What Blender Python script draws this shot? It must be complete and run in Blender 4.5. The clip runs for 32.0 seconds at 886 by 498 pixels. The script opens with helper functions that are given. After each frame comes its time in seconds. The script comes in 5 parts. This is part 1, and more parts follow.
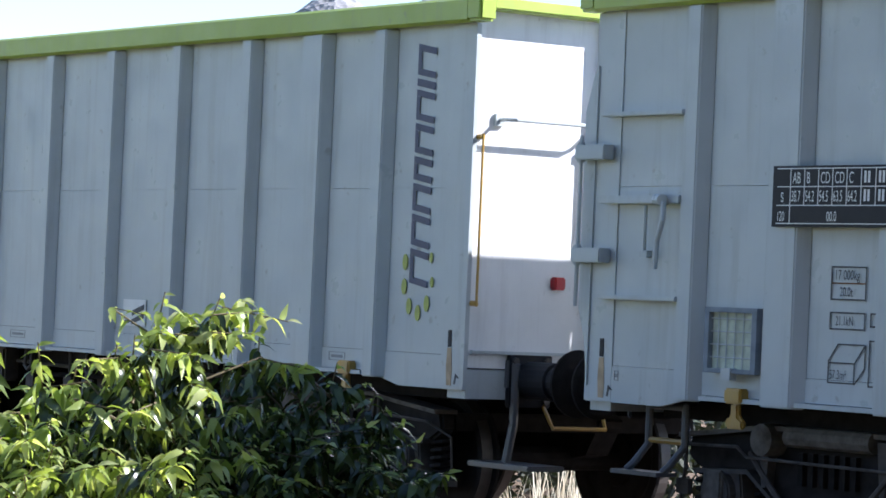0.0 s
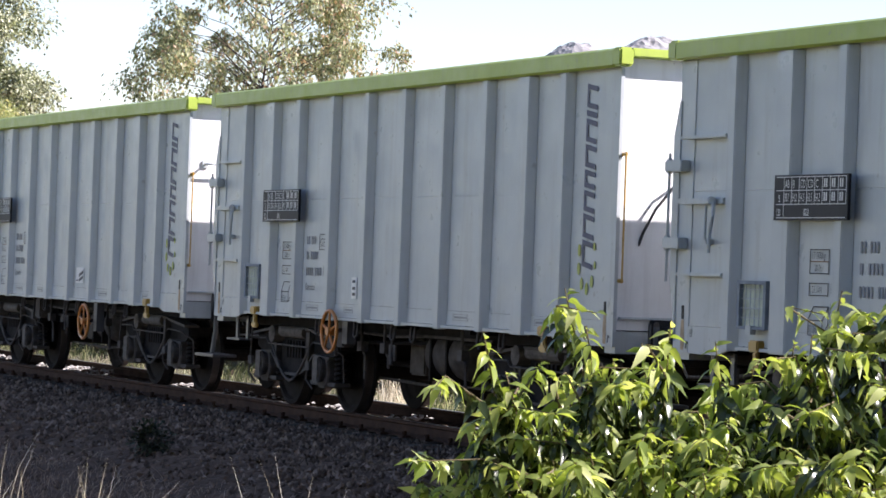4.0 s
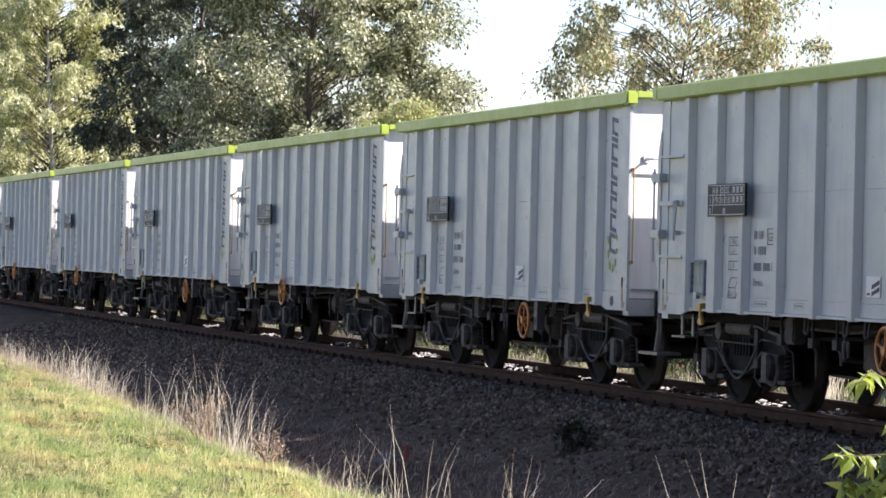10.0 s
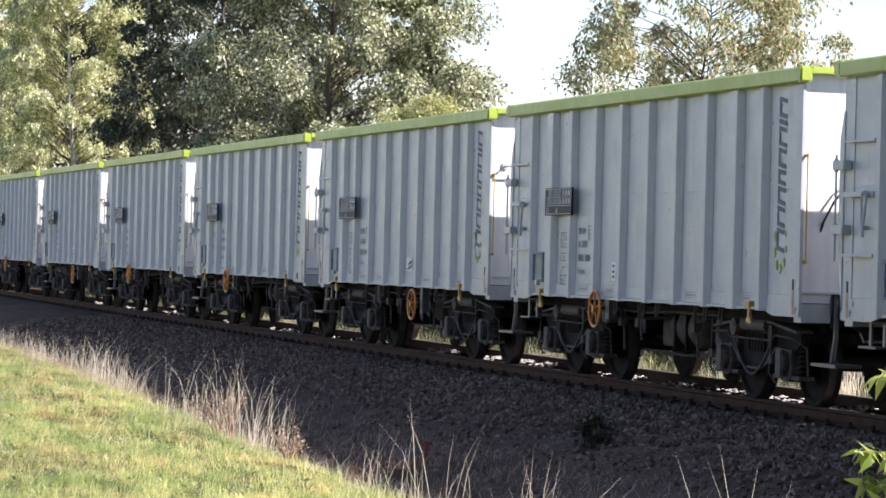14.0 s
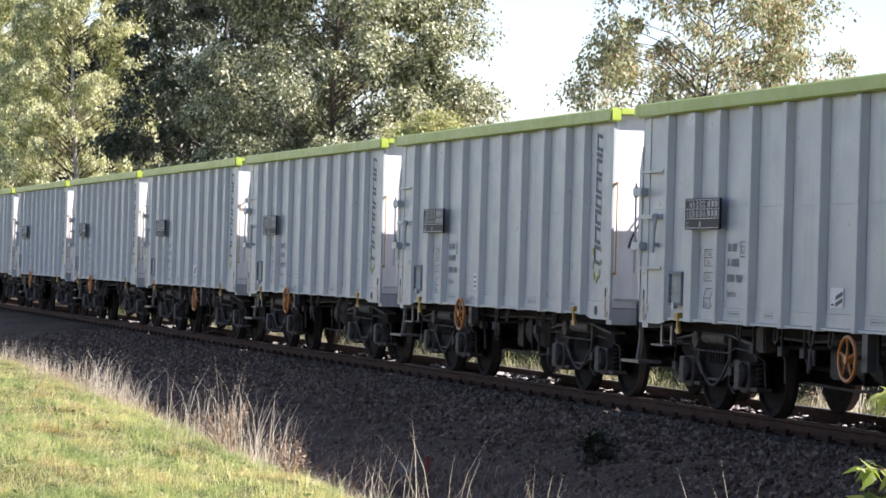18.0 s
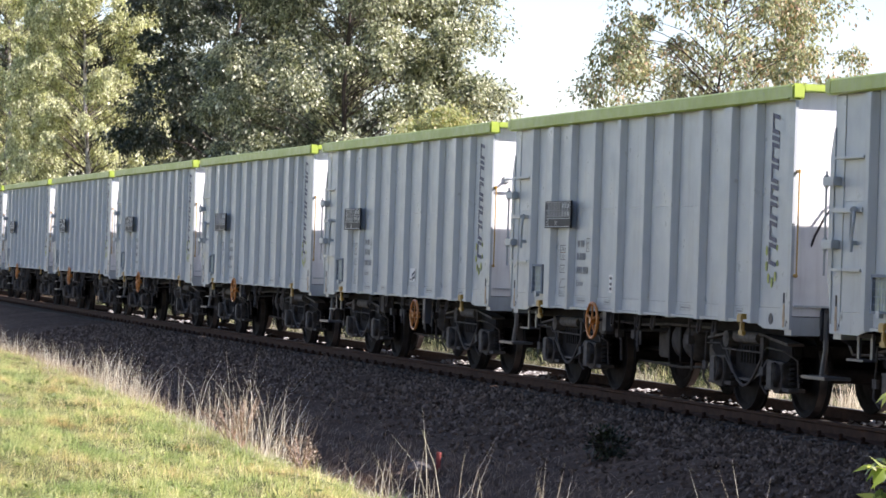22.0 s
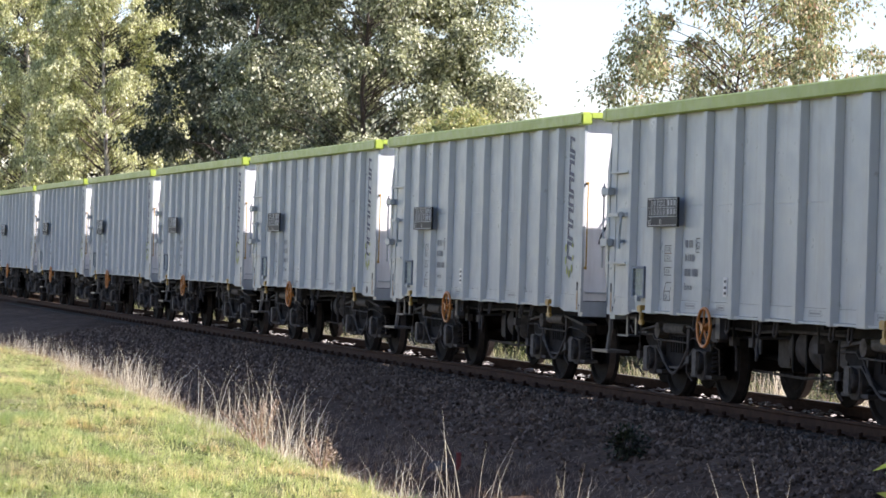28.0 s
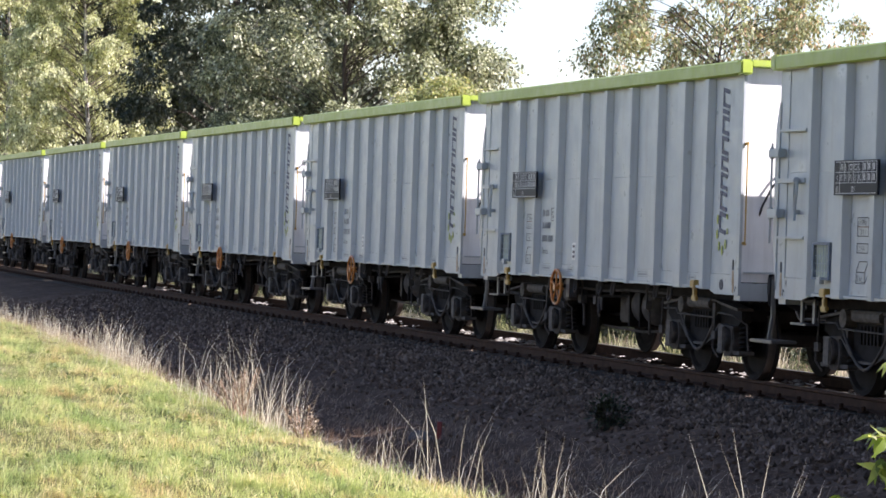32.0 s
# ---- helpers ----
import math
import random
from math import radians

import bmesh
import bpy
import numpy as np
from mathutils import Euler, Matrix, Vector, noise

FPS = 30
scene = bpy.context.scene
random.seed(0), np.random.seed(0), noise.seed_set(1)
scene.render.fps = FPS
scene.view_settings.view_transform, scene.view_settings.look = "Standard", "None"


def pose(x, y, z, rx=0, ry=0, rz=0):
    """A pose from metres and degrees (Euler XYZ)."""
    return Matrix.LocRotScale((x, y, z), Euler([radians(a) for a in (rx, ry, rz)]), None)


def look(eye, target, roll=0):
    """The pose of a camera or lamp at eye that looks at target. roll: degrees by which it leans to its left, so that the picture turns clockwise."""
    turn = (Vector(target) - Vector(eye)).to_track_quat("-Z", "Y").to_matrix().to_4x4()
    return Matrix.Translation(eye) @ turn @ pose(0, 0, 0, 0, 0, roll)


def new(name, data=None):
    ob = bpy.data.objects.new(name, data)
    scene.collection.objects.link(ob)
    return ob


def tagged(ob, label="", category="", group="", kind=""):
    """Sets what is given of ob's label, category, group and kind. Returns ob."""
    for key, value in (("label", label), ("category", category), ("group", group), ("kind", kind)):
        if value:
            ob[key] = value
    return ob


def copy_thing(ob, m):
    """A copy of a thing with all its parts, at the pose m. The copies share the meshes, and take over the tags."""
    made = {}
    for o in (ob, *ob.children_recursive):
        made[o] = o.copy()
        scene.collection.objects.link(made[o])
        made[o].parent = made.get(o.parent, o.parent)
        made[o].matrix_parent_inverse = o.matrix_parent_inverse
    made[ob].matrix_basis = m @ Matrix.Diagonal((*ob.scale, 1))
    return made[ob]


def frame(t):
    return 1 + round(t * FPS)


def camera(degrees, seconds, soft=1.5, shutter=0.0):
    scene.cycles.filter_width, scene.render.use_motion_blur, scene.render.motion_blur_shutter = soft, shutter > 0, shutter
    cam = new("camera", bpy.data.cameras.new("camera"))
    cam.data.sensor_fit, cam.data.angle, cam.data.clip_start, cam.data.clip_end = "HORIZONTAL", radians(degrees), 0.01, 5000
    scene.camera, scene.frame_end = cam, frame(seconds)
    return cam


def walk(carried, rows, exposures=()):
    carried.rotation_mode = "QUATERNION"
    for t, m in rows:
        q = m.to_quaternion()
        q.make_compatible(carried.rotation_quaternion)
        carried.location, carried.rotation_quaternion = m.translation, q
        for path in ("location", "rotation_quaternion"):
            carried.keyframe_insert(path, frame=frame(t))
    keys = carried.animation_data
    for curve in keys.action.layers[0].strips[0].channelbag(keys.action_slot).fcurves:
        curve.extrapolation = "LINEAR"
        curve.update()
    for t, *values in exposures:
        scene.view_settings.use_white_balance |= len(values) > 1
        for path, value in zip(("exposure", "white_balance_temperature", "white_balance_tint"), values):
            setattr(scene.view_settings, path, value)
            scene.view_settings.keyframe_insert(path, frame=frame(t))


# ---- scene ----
# World: x runs along the train's way, y across the track away from the camera, z up from the rail heads.
cam = camera(15.67, 32.0, soft=1.65)
EXPOSURE = 1.24
EYE = Vector((0.0, 0.0, 1.52))


def aim(az, pitch, roll):
    """The camera's pose from its bearing off the -x axis, its pitch and its roll, in degrees."""
    a, p = radians(az), radians(pitch)
    return look(EYE, EYE + Vector((-math.cos(a) * math.cos(p), math.sin(a) * math.cos(p), math.sin(p))), roll)


walk(cam, [
    (0, aim(35.394, 0.943, 2.467)), (0.5, aim(33.372, 0.819, 2.195)), (1, aim(31.334, 0.834, 2.343)),
    (1.5, aim(29.806, 0.871, 2.070)), (2, aim(28.267, 0.815, 2.064)), (2.5, aim(26.901, 0.696, 1.876)),
    (3, aim(25.768, 0.558, 1.928)), (3.5, aim(24.802, 0.445, 2.016)), (4, aim(23.410, 0.454, 2.088)),
    (4.5, aim(21.929, 0.462, 1.913)), (6.5, aim(17.639, 0.300, 1.924)), (7, aim(17.128, 0.348, 1.800)),
    (7.5, aim(16.786, 0.342, 1.799)), (8, aim(16.338, 0.303, 1.719)), (8.5, aim(15.989, 0.348, 1.635)),
    (9, aim(15.900, 0.287, 1.465)), (9.5, aim(15.891, 0.165, 1.514)), (10, aim(15.919, 0.156, 1.351)),
    (10.5, aim(15.841, 0.187, 1.549)), (11, aim(15.905, 0.290, 1.593)), (11.5, aim(15.912, 0.305, 1.424)),
    (12, aim(15.757, 0.168, 1.381)), (12.5, aim(15.704, -0.014, 1.353)), (13, aim(15.578, -0.060, 1.425)),
    (13.5, aim(15.569, -0.036, 1.416)), (14, aim(15.564, 0.070, 1.419)), (14.5, aim(15.563, 0.169, 1.503)),
    (16.5, aim(15.518, 0.277, 1.636)), (17, aim(15.478, 0.224, 1.554)), (17.5, aim(15.505, 0.262, 1.648)),
    (18, aim(15.510, 0.342, 1.665)), (18.5, aim(15.482, 0.356, 1.746)), (19, aim(15.410, 0.308, 1.560)),
    (19.5, aim(15.418, 0.260, 1.618)), (20, aim(15.301, 0.226, 1.797)), (20.5, aim(15.201, 0.160, 1.920)),
    (21, aim(15.139, 0.143, 2.144)), (21.5, aim(15.220, 0.170, 1.967)), (22, aim(15.307, 0.268, 1.908)),
    (22.5, aim(15.366, 0.374, 1.961)), (23, aim(15.350, 0.434, 1.971)), (23.5, aim(15.279, 0.461, 2.113)),
    (24, aim(15.145, 0.490, 2.156)), (24.5, aim(14.960, 0.486, 2.031)), (25, aim(14.816, 0.517, 1.923)),
    (25.5, aim(14.861, 0.495, 1.915)), (27.5, aim(14.964, 0.308, 1.594)), (28, aim(14.967, 0.263, 1.684)),
    (28.5, aim(15.069, 0.198, 1.656)), (29, aim(15.156, 0.268, 1.726)), (29.5, aim(15.381, 0.267, 1.918)),
    (30, aim(15.561, 0.151, 1.912)), (30.5, aim(15.569, -0.034, 1.939)), (31, aim(15.524, -0.195, 1.803)),
    (31.5, aim(15.448, -0.255, 1.798)), (32, aim(15.312, -0.273, 1.878)),
], exposures=[(0, EXPOSURE + 0.20, 5660, 18), (1.5, EXPOSURE + 0.12, 5880, 21), (4.0, EXPOSURE + 0.02, 6220, 25), (8.0, EXPOSURE + 0.02, 6270, 26), (32, EXPOSURE + 0.03, 6270, 26)])

# ---- light ----
SUN_EL, SUN_FROM_X = radians(36.6), radians(56)
SUN_DIR = Vector((math.cos(SUN_FROM_X) * math.cos(SUN_EL), math.sin(SUN_FROM_X) * math.cos(SUN_EL), math.sin(SUN_EL)))
world = bpy.data.worlds.new("world")
scene.world = world
world.use_nodes = True
sky = world.node_tree.nodes.new("ShaderNodeTexSky")
sky.sky_type, sky.sun_disc = "NISHITA", False
sky.sun_elevation, sky.sun_rotation = SUN_EL, radians(34)
sky.air_density, sky.dust_density, sky.ozone_density = 1.0, 0.25, 1.3
back = world.node_tree.nodes["Background"]
world.node_tree.links.new(sky.outputs[0], back.inputs[0])
back.inputs[1].default_value = 0.088
sun = new("sun", bpy.data.lights.new("sun", "SUN"))
sun.data.energy, sun.data.angle, sun.data.color = 5.0, radians(0.53), (1.0, 0.95, 0.86)
sun.matrix_world = look(SUN_DIR * 200, (0, 0, 0))

# ---- plan ----
CURVE = 0.000102      # the track bends away from the x axis by CURVE * x * x
TRACK_Y = 13.58       # its centre line at x = 0
PITCH = 11.5          # wagon spacing over the buffers
HEAD_X = -22.07  # the middle of the second wagon at the start
TRAVEL = [(0, 0.00), (1, 3.78), (2, 7.60), (3, 11.44), (4, 15.33), (7, 27.12), (8, 31.07), (9, 35.03), (10, 39.07), (11, 43.13), (12, 47.17), (13, 51.29), (14, 55.36), (17, 67.86), (18, 72.10), (19, 76.33), (20, 80.60), (21, 84.92), (22, 89.21), (23, 93.52), (24, 97.89), (25, 102.25), (28, 115.65), (29, 120.10), (30, 124.58), (31, 129.11), (32, 133.66)]


def bend(x):
    return CURVE * x * x


def on_track(x, off=0.0, z=0.0):
    """A pose on the track's centre line, its x axis along the track."""
    return pose(x, TRACK_Y + bend(x) + off, z, 0, 0, math.degrees(math.atan(2 * CURVE * x)))


# ---- materials ----
def node_mat(name, rough=0.7, metal=0.0):
    m = bpy.data.materials.new(name)
    m.use_nodes = True
    nt = m.node_tree
    b = nt.nodes["Principled BSDF"]
    b.inputs["Roughness"].default_value, b.inputs["Metallic"].default_value = rough, metal
    return m, nt, b


def add(nt, kind, **inputs):
    n = nt.nodes.new(kind)
    for k, v in inputs.items():
        key = int(k[1:]) if k[0] == "i" and k[1:].isdigit() else k.replace("_", " ")
        n.inputs[key].default_value = v
    return n


def ramp(nt, fac, stops):
    r = nt.nodes.new("ShaderNodeValToRGB")
    e = r.color_ramp.elements
    while len(e) < len(stops):
        e.new(0.5)
    for el, (p, c) in zip(e, stops):
        el.position, el.color = p, (*c, 1)
    nt.links.new(fac, r.inputs[0])
    return r.outputs[0]


def noise_tex(nt, scale, detail=4, rough=0.6, stretch=None, space="Object"):
    co = nt.nodes.new("ShaderNodeTexCoord").outputs[space]
    if stretch:
        mp = nt.nodes.new("ShaderNodeMapping")
        mp.inputs["Scale"].default_value = stretch
        nt.links.new(co, mp.inputs[0])
        co = mp.outputs[0]
    n = add(nt, "ShaderNodeTexNoise", Scale=scale, Detail=detail, Roughness=rough)
    nt.links.new(co, n.inputs["Vector"])
    return n.outputs["Fac"]


def mix(nt, fac, a, b, kind="MIX"):
    m = nt.nodes.new("ShaderNodeMix")
    m.data_type, m.blend_type = "RGBA", kind
    if isinstance(fac, (int, float)):
        m.inputs[0].default_value = fac
    else:
        nt.links.new(fac, m.inputs[0])
    for s, v in ((6, a), (7, b)):
        if isinstance(v, tuple):
            m.inputs[s].default_value = (*v, 1)
        else:
            nt.links.new(v, m.inputs[s])
    return m.outputs[2]


def bump(nt, b, height, strength=0.3, dist=0.01):
    n = add(nt, "ShaderNodeBump", Strength=strength, Distance=dist)
    nt.links.new(height, n.inputs["Height"])
    nt.links.new(n.outputs[0], b.inputs["Normal"])


def paint(name, colour, dirt=(0.22, 0.19, 0.16), amount=0.35, rough=0.36, streak=True):
    """Weathered vehicle paint: fine mottling, runs of dirt down the surface, a few chips."""
    m, nt, b = node_mat(name, rough)
    c = ramp(nt, noise_tex(nt, 2.3, 5), [(0.3, tuple(v * 0.93 for v in colour)), (0.7, tuple(min(1, v * 1.04) for v in colour))])
    if streak:
        runs = ramp(nt, noise_tex(nt, 3.0, 6, 0.65, (3.2, 3.2, 0.22)), [(0.52, (0, 0, 0)), (0.80, (amount,) * 3)])
        c = mix(nt, runs, c, dirt)
        spots = ramp(nt, noise_tex(nt, 9.0, 3, 0.5), [(0.70, (0, 0, 0)), (0.76, (amount * 1.2,) * 3)])
        c = mix(nt, spots, c, dirt)
    nt.links.new(c, b.inputs["Base Color"])
    rr = ramp(nt, noise_tex(nt, 6.0, 4), [(0.3, (rough - 0.1,) * 3), (0.7, (rough + 0.15,) * 3)])
    nt.links.new(rr, b.inputs["Roughness"])
    bump(nt, b, noise_tex(nt, 1.6, 3), 0.25, 0.006)
    return m


def plain(name, colour, rough=0.6, metal=0.0, var=0.25, scale=8.0, spec=0.5):
    m, nt, b = node_mat(name, rough, metal)
    b.inputs["Specular IOR Level"].default_value = spec
    c = ramp(nt, noise_tex(nt, scale, 5), [(0.25, tuple(v * (1 - var) for v in colour)), (0.75, tuple(min(1, v * (1 + var)) for v in colour))])
    nt.links.new(c, b.inputs["Base Color"])
    bump(nt, b, noise_tex(nt, scale * 4, 3), 0.2, 0.003)
    return m


def leafy(name, dark, light, third=None, trans=0.5, rough=0.45, shine=(1.6, 1.7, 0.7)):
    """Leaves: colour varies leaf by leaf, light shines through them."""
    m, nt, b = node_mat(name, rough)
    g = nt.nodes.new("ShaderNodeNewGeometry")
    stops = [(0.0, dark), (0.7, light)] + ([(0.93, third)] if third else [])
    c = ramp(nt, g.outputs["Random Per Island"], stops)
    nt.links.new(c, b.inputs["Base Color"])
    b.inputs["Specular IOR Level"].default_value = 0.45
    t = nt.nodes.new("ShaderNodeBsdfTranslucent")
    bright = mix(nt, 1.0, c, shine, "MULTIPLY")
    nt.links.new(bright, t.inputs[0])
    s = add(nt, "ShaderNodeMixShader", i0=trans)
    nt.links.new(b.outputs[0], s.inputs[1])
    nt.links.new(t.outputs[0], s.inputs[2])
    nt.links.new(s.outputs[0], nt.nodes["Material Output"].inputs[0])
    return m


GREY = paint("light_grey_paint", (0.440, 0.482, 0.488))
# the sides' grey paled for the ends, with sun glare in the colour
GREY_END_SUN = paint("sun_paled_grey_end_paint", (0.76, 0.77, 0.76), amount=0.25)
LIME = paint("lime_green_paint", (0.345, 0.44, 0.06), amount=0.25, rough=0.4)
YELLOW = paint("yellow_paint", (0.42, 0.25, 0.04), amount=0.6)
GRIMY = paint("grimy_grey_paint", (0.10, 0.103, 0.107), (0.04, 0.036, 0.033), amount=0.6)
ORANGE = paint("orange_paint", (0.55, 0.20, 0.035), amount=0.5)
NAVY = plain("navy_ink", (0.045, 0.05, 0.10), 0.5)
DOT = plain("olive_yellow_ink", (0.36, 0.40, 0.07), 0.5)
FADED = plain("faded_grey_ink", (0.23, 0.24, 0.25), 0.6)
INK = plain("dark_ink", (0.06, 0.06, 0.065), 0.6)
BLACK = plain("black_enamel", (0.016, 0.016, 0.019), 0.55, spec=0.25)
WHITE = plain("white_ink", (0.75, 0.75, 0.72), 0.55, var=0.08)
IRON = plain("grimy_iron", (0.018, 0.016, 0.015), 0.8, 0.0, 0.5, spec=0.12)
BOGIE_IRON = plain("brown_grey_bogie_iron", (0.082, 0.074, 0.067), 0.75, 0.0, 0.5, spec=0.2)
# near black puts the shade among the bogie parts into the colour
FRAME_IRON = plain("shade_dark_frame_iron", (0.021, 0.019, 0.018), 0.8, 0.0, 0.5, spec=0.12)
TREAD = plain("worn_wheel_steel", (0.085, 0.075, 0.068), 0.5, 0.4, 0.3)
# paler iron that paints highlights on the outer bogie parts
PALE_IRON = plain("highlight_pale_iron", (0.125, 0.113, 0.098), 0.8, 0.0, 0.45, 14, spec=0.2)
RUST = plain("rust", (0.20, 0.10, 0.045), 0.85, 0, 0.5)
RAIL_SIDE = plain("rusty_rail_steel", (0.062, 0.034, 0.022), 0.85, 0.0, 0.4, spec=0.15)
RAIL_TOP = plain("polished_rail_steel", (0.20, 0.18, 0.165), 0.4, 0.9, 0.2)
CONCRETE = plain("sleeper_concrete", (0.10, 0.085, 0.07), 0.9, 0, 0.35, 12, spec=0.2)
RED = plain("red_lens", (0.40, 0.02, 0.025), 0.3)
DULL_RED = plain("faded_red_paint", (0.26, 0.06, 0.05), 0.8)
RUBBER = plain("black_hose_rubber", (0.025, 0.025, 0.027), 0.6)
BARK = plain("grey_brown_bark", (0.075, 0.058, 0.045), 0.9, 0, 0.5, 5)
BIRCH_BARK = plain("pale_birch_bark", (0.48, 0.45, 0.40), 0.8, 0, 0.5, 6)


# ---- mesh helpers ----
def box(bm, x0, x1, y0, y1, z0, z1):
    v = [bm.verts.new(p) for p in ((x0, y0, z0), (x1, y0, z0), (x1, y1, z0), (x0, y1, z0), (x0, y0, z1), (x1, y0, z1), (x1, y1, z1), (x0, y1, z1))]
    for f in ((0, 3, 2, 1), (4, 5, 6, 7), (0, 1, 5, 4), (1, 2, 6, 5), (2, 3, 7, 6), (3, 0, 4, 7)):
        bm.faces.new([v[i] for i in f])
    return v


def prism(bm, pts, lo, hi, axis="y"):
    """A flat outline given in the two other axes, drawn out along one axis from lo to hi."""
    def at(p, c):
        return {"x": (c, p[0], p[1]), "y": (p[0], c, p[1]), "z": (p[0], p[1], c)}[axis]
    a, b = [bm.verts.new(at(p, lo)) for p in pts], [bm.verts.new(at(p, hi)) for p in pts]
    n = len(pts)
    bm.faces.new(a[::-1]), bm.faces.new(b)
    for i in range(n):
        bm.faces.new((a[i], a[(i + 1) % n], b[(i + 1) % n], b[i]))


def rod(bm, pts, r, seg=8, caps=True):
    """A round bar or pipe through the points."""
    pts = [Vector(p) for p in pts]
    rings = []
    for i, p in enumerate(pts):
        d = (pts[min(i + 1, len(pts) - 1)] - pts[max(i - 1, 0)]).normalized()
        s = d.orthogonal().normalized() if not rings else (side - d * side.dot(d)).normalized()
        side = s
        u = d.cross(s)
        rr = r[i] if isinstance(r, (list, tuple)) else r
        rings.append([bm.verts.new(p + (s * math.cos(2 * math.pi * k / seg) + u * math.sin(2 * math.pi * k / seg)) * rr) for k in range(seg)])
    for a, b in zip(rings, rings[1:]):
        for k in range(seg):
            bm.faces.new((a[k], a[(k + 1) % seg], b[(k + 1) % seg], b[k]))
    if caps:
        bm.faces.new(rings[0][::-1]), bm.faces.new(rings[-1])


def lathe(bm, profile, centre, axis="y", seg=24):
    """Turns (radius, height) pairs round an axis through centre."""
    rings = []
    for r, h in profile:
        ring = []
        for k in range(seg):
            a = 2 * math.pi * k / seg
            c, s = r * math.cos(a), r * math.sin(a)
            p = {"x": (h, c, s), "y": (c, h, s), "z": (c, s, h)}[axis]
            ring.append(bm.verts.new(Vector(centre) + Vector(p)))
        rings.append(ring)
    for a, b in zip(rings, rings[1:]):
        for k in range(seg):
            bm.faces.new((a[k], a[(k + 1) % seg], b[(k + 1) % seg], b[k]))
    bm.faces.new(rings[0][::-1]), bm.faces.new(rings[-1])


def mesh_of(name, bm, mats, smooth=False, soften=0.0):
    bmesh.ops.recalc_face_normals(bm, faces=bm.faces)
    if soften:
        bmesh.ops.bevel(bm, geom=[e for e in bm.edges if e.calc_face_angle(0) > 0.6], offset=soften, segments=2, affect="EDGES", clamp_overlap=True)
    me = bpy.data.meshes.new(name)
    bm.to_mesh(me)
    bm.free()
    for m in mats if isinstance(mats, (list, tuple)) else [mats]:
        me.materials.append(m)
    if smooth:
        me.shade_smooth()
    return me


def part(name, bm, material, parent, label="", smooth=False, soften=0.0):
    ob = new(name, mesh_of(name, bm, material, smooth, soften))
    ob.parent = parent
    return tagged(ob, label) if label else ob


def thing(name, label, category, group="", kind="", data=None):
    return tagged(new(name, data), label, category, group, kind)


def text_mesh(words, size, bold=0.0):
    """The words as flat letters in the x-z plane, facing -y, from their lower left corner."""
    cu = bpy.data.curves.new("words", "FONT")
    cu.body, cu.size, cu.offset = words, size, bold
    ob = new("words", cu)
    me = bpy.data.meshes.new_from_object(ob.evaluated_get(bpy.context.evaluated_depsgraph_get()))
    bpy.data.objects.remove(ob)
    me.transform(Matrix.Rotation(radians(90), 4, "X"))
    return me


def words(name, text, size, x, y, z, material, parent, squeeze=1.0):
    me = text_mesh(text, size)
    me.transform(Matrix.Diagonal((squeeze, 1, 1, 1)))
    me.materials.append(material)
    ob = new(name, me)
    ob.parent = parent
    ob.location = (x, y, z)
    return ob

# ---- the wagon: x along it, z up from the rail heads, near side at -y ----
RIB_X = (0.49, 1.48, 2.47, 3.34, 4.18)
SHEET, RIB, RIM_Y, RIM_TOP, RIM_LOW, SILL = 1.40, 1.474, 1.50, 3.50, 3.335, 1.06
END_X, RIM_X, BUFFER_X = 5.17, 5.36, 5.75


def add_side(w, s):
    """One long side; s is -1 for the near one."""
    def y(a, b):
        return (min(s * a, s * b), max(s * a, s * b))
    for lo, hi in ((1.1785, 2.267), (2.2695, RIM_LOW + 0.02)):
        bm = bmesh.new()
        box(bm, -END_X, END_X, *y(SHEET - 0.012, SHEET), lo, hi)
        part("side_panel", bm, GREY, w)
    # sole plate with its deeper ends
    bm = bmesh.new()
    prism(bm, [(-END_X, 0.955), (-4.45, 0.955), (-4.05, SILL - 0.02), (4.05, SILL - 0.02), (4.45, 0.955), (END_X, 0.955), (END_X, 1.176), (-END_X, 1.176)],
          *y(SHEET - 0.02, SHEET + 0.006))
    part("sole_plate", bm, GREY, w)
    bm = bmesh.new()
    box(bm, -4.05, 4.05, *y(SHEET - 0.10, SHEET + 0.05), SILL - 0.05, SILL - 0.024)
    part("sole_flange", bm, GREY, w)
    for sx in (-1, 1):
        for i, cx in enumerate(RIB_X if s < 0 else RIB_X[1::2]):
            wide = 0.125 if cx == 3.34 else 0.062
            cx = cx * sx - 0.015
            bm = bmesh.new()
            prism(bm, [(cx - wide - 0.065, s * (SHEET - 0.001)), (cx + wide + 0.065, s * (SHEET - 0.001)), (cx + wide, s * RIB), (cx - wide, s * RIB)], 1.0, RIM_LOW, "z")
            part("rib", bm, GREY, w, soften=0.008)
        # corner post
        bm = bmesh.new()
        prism(bm, [(sx * 4.93, s * SHEET), (sx * END_X, s * SHEET), (sx * END_X, s * (SHEET - 0.025)), (sx * (END_X + 0.02), s * (SHEET - 0.025)), (sx * (END_X + 0.02), s * (SHEET + 0.008)), (sx * 4.93, s * (SHEET + 0.008))], 0.96, RIM_LOW, "z")
        part("corner_post", bm, GREY, w)
    bm = bmesh.new()
    prism(bm, [(s * (SHEET - 0.08), RIM_LOW + 0.02), (s * (RIM_Y - 0.02), RIM_LOW), (s * (RIM_Y + 0.005), RIM_LOW + 0.02), (s * (RIM_Y + 0.005), RIM_TOP - 0.02), (s * (RIM_Y - 0.03), RIM_TOP), (s * (SHEET - 0.08), RIM_TOP)], -RIM_X + 0.23, RIM_X - 0.16, "x")
    part("side_rim", bm, LIME, w, "lime-green painted top rim")


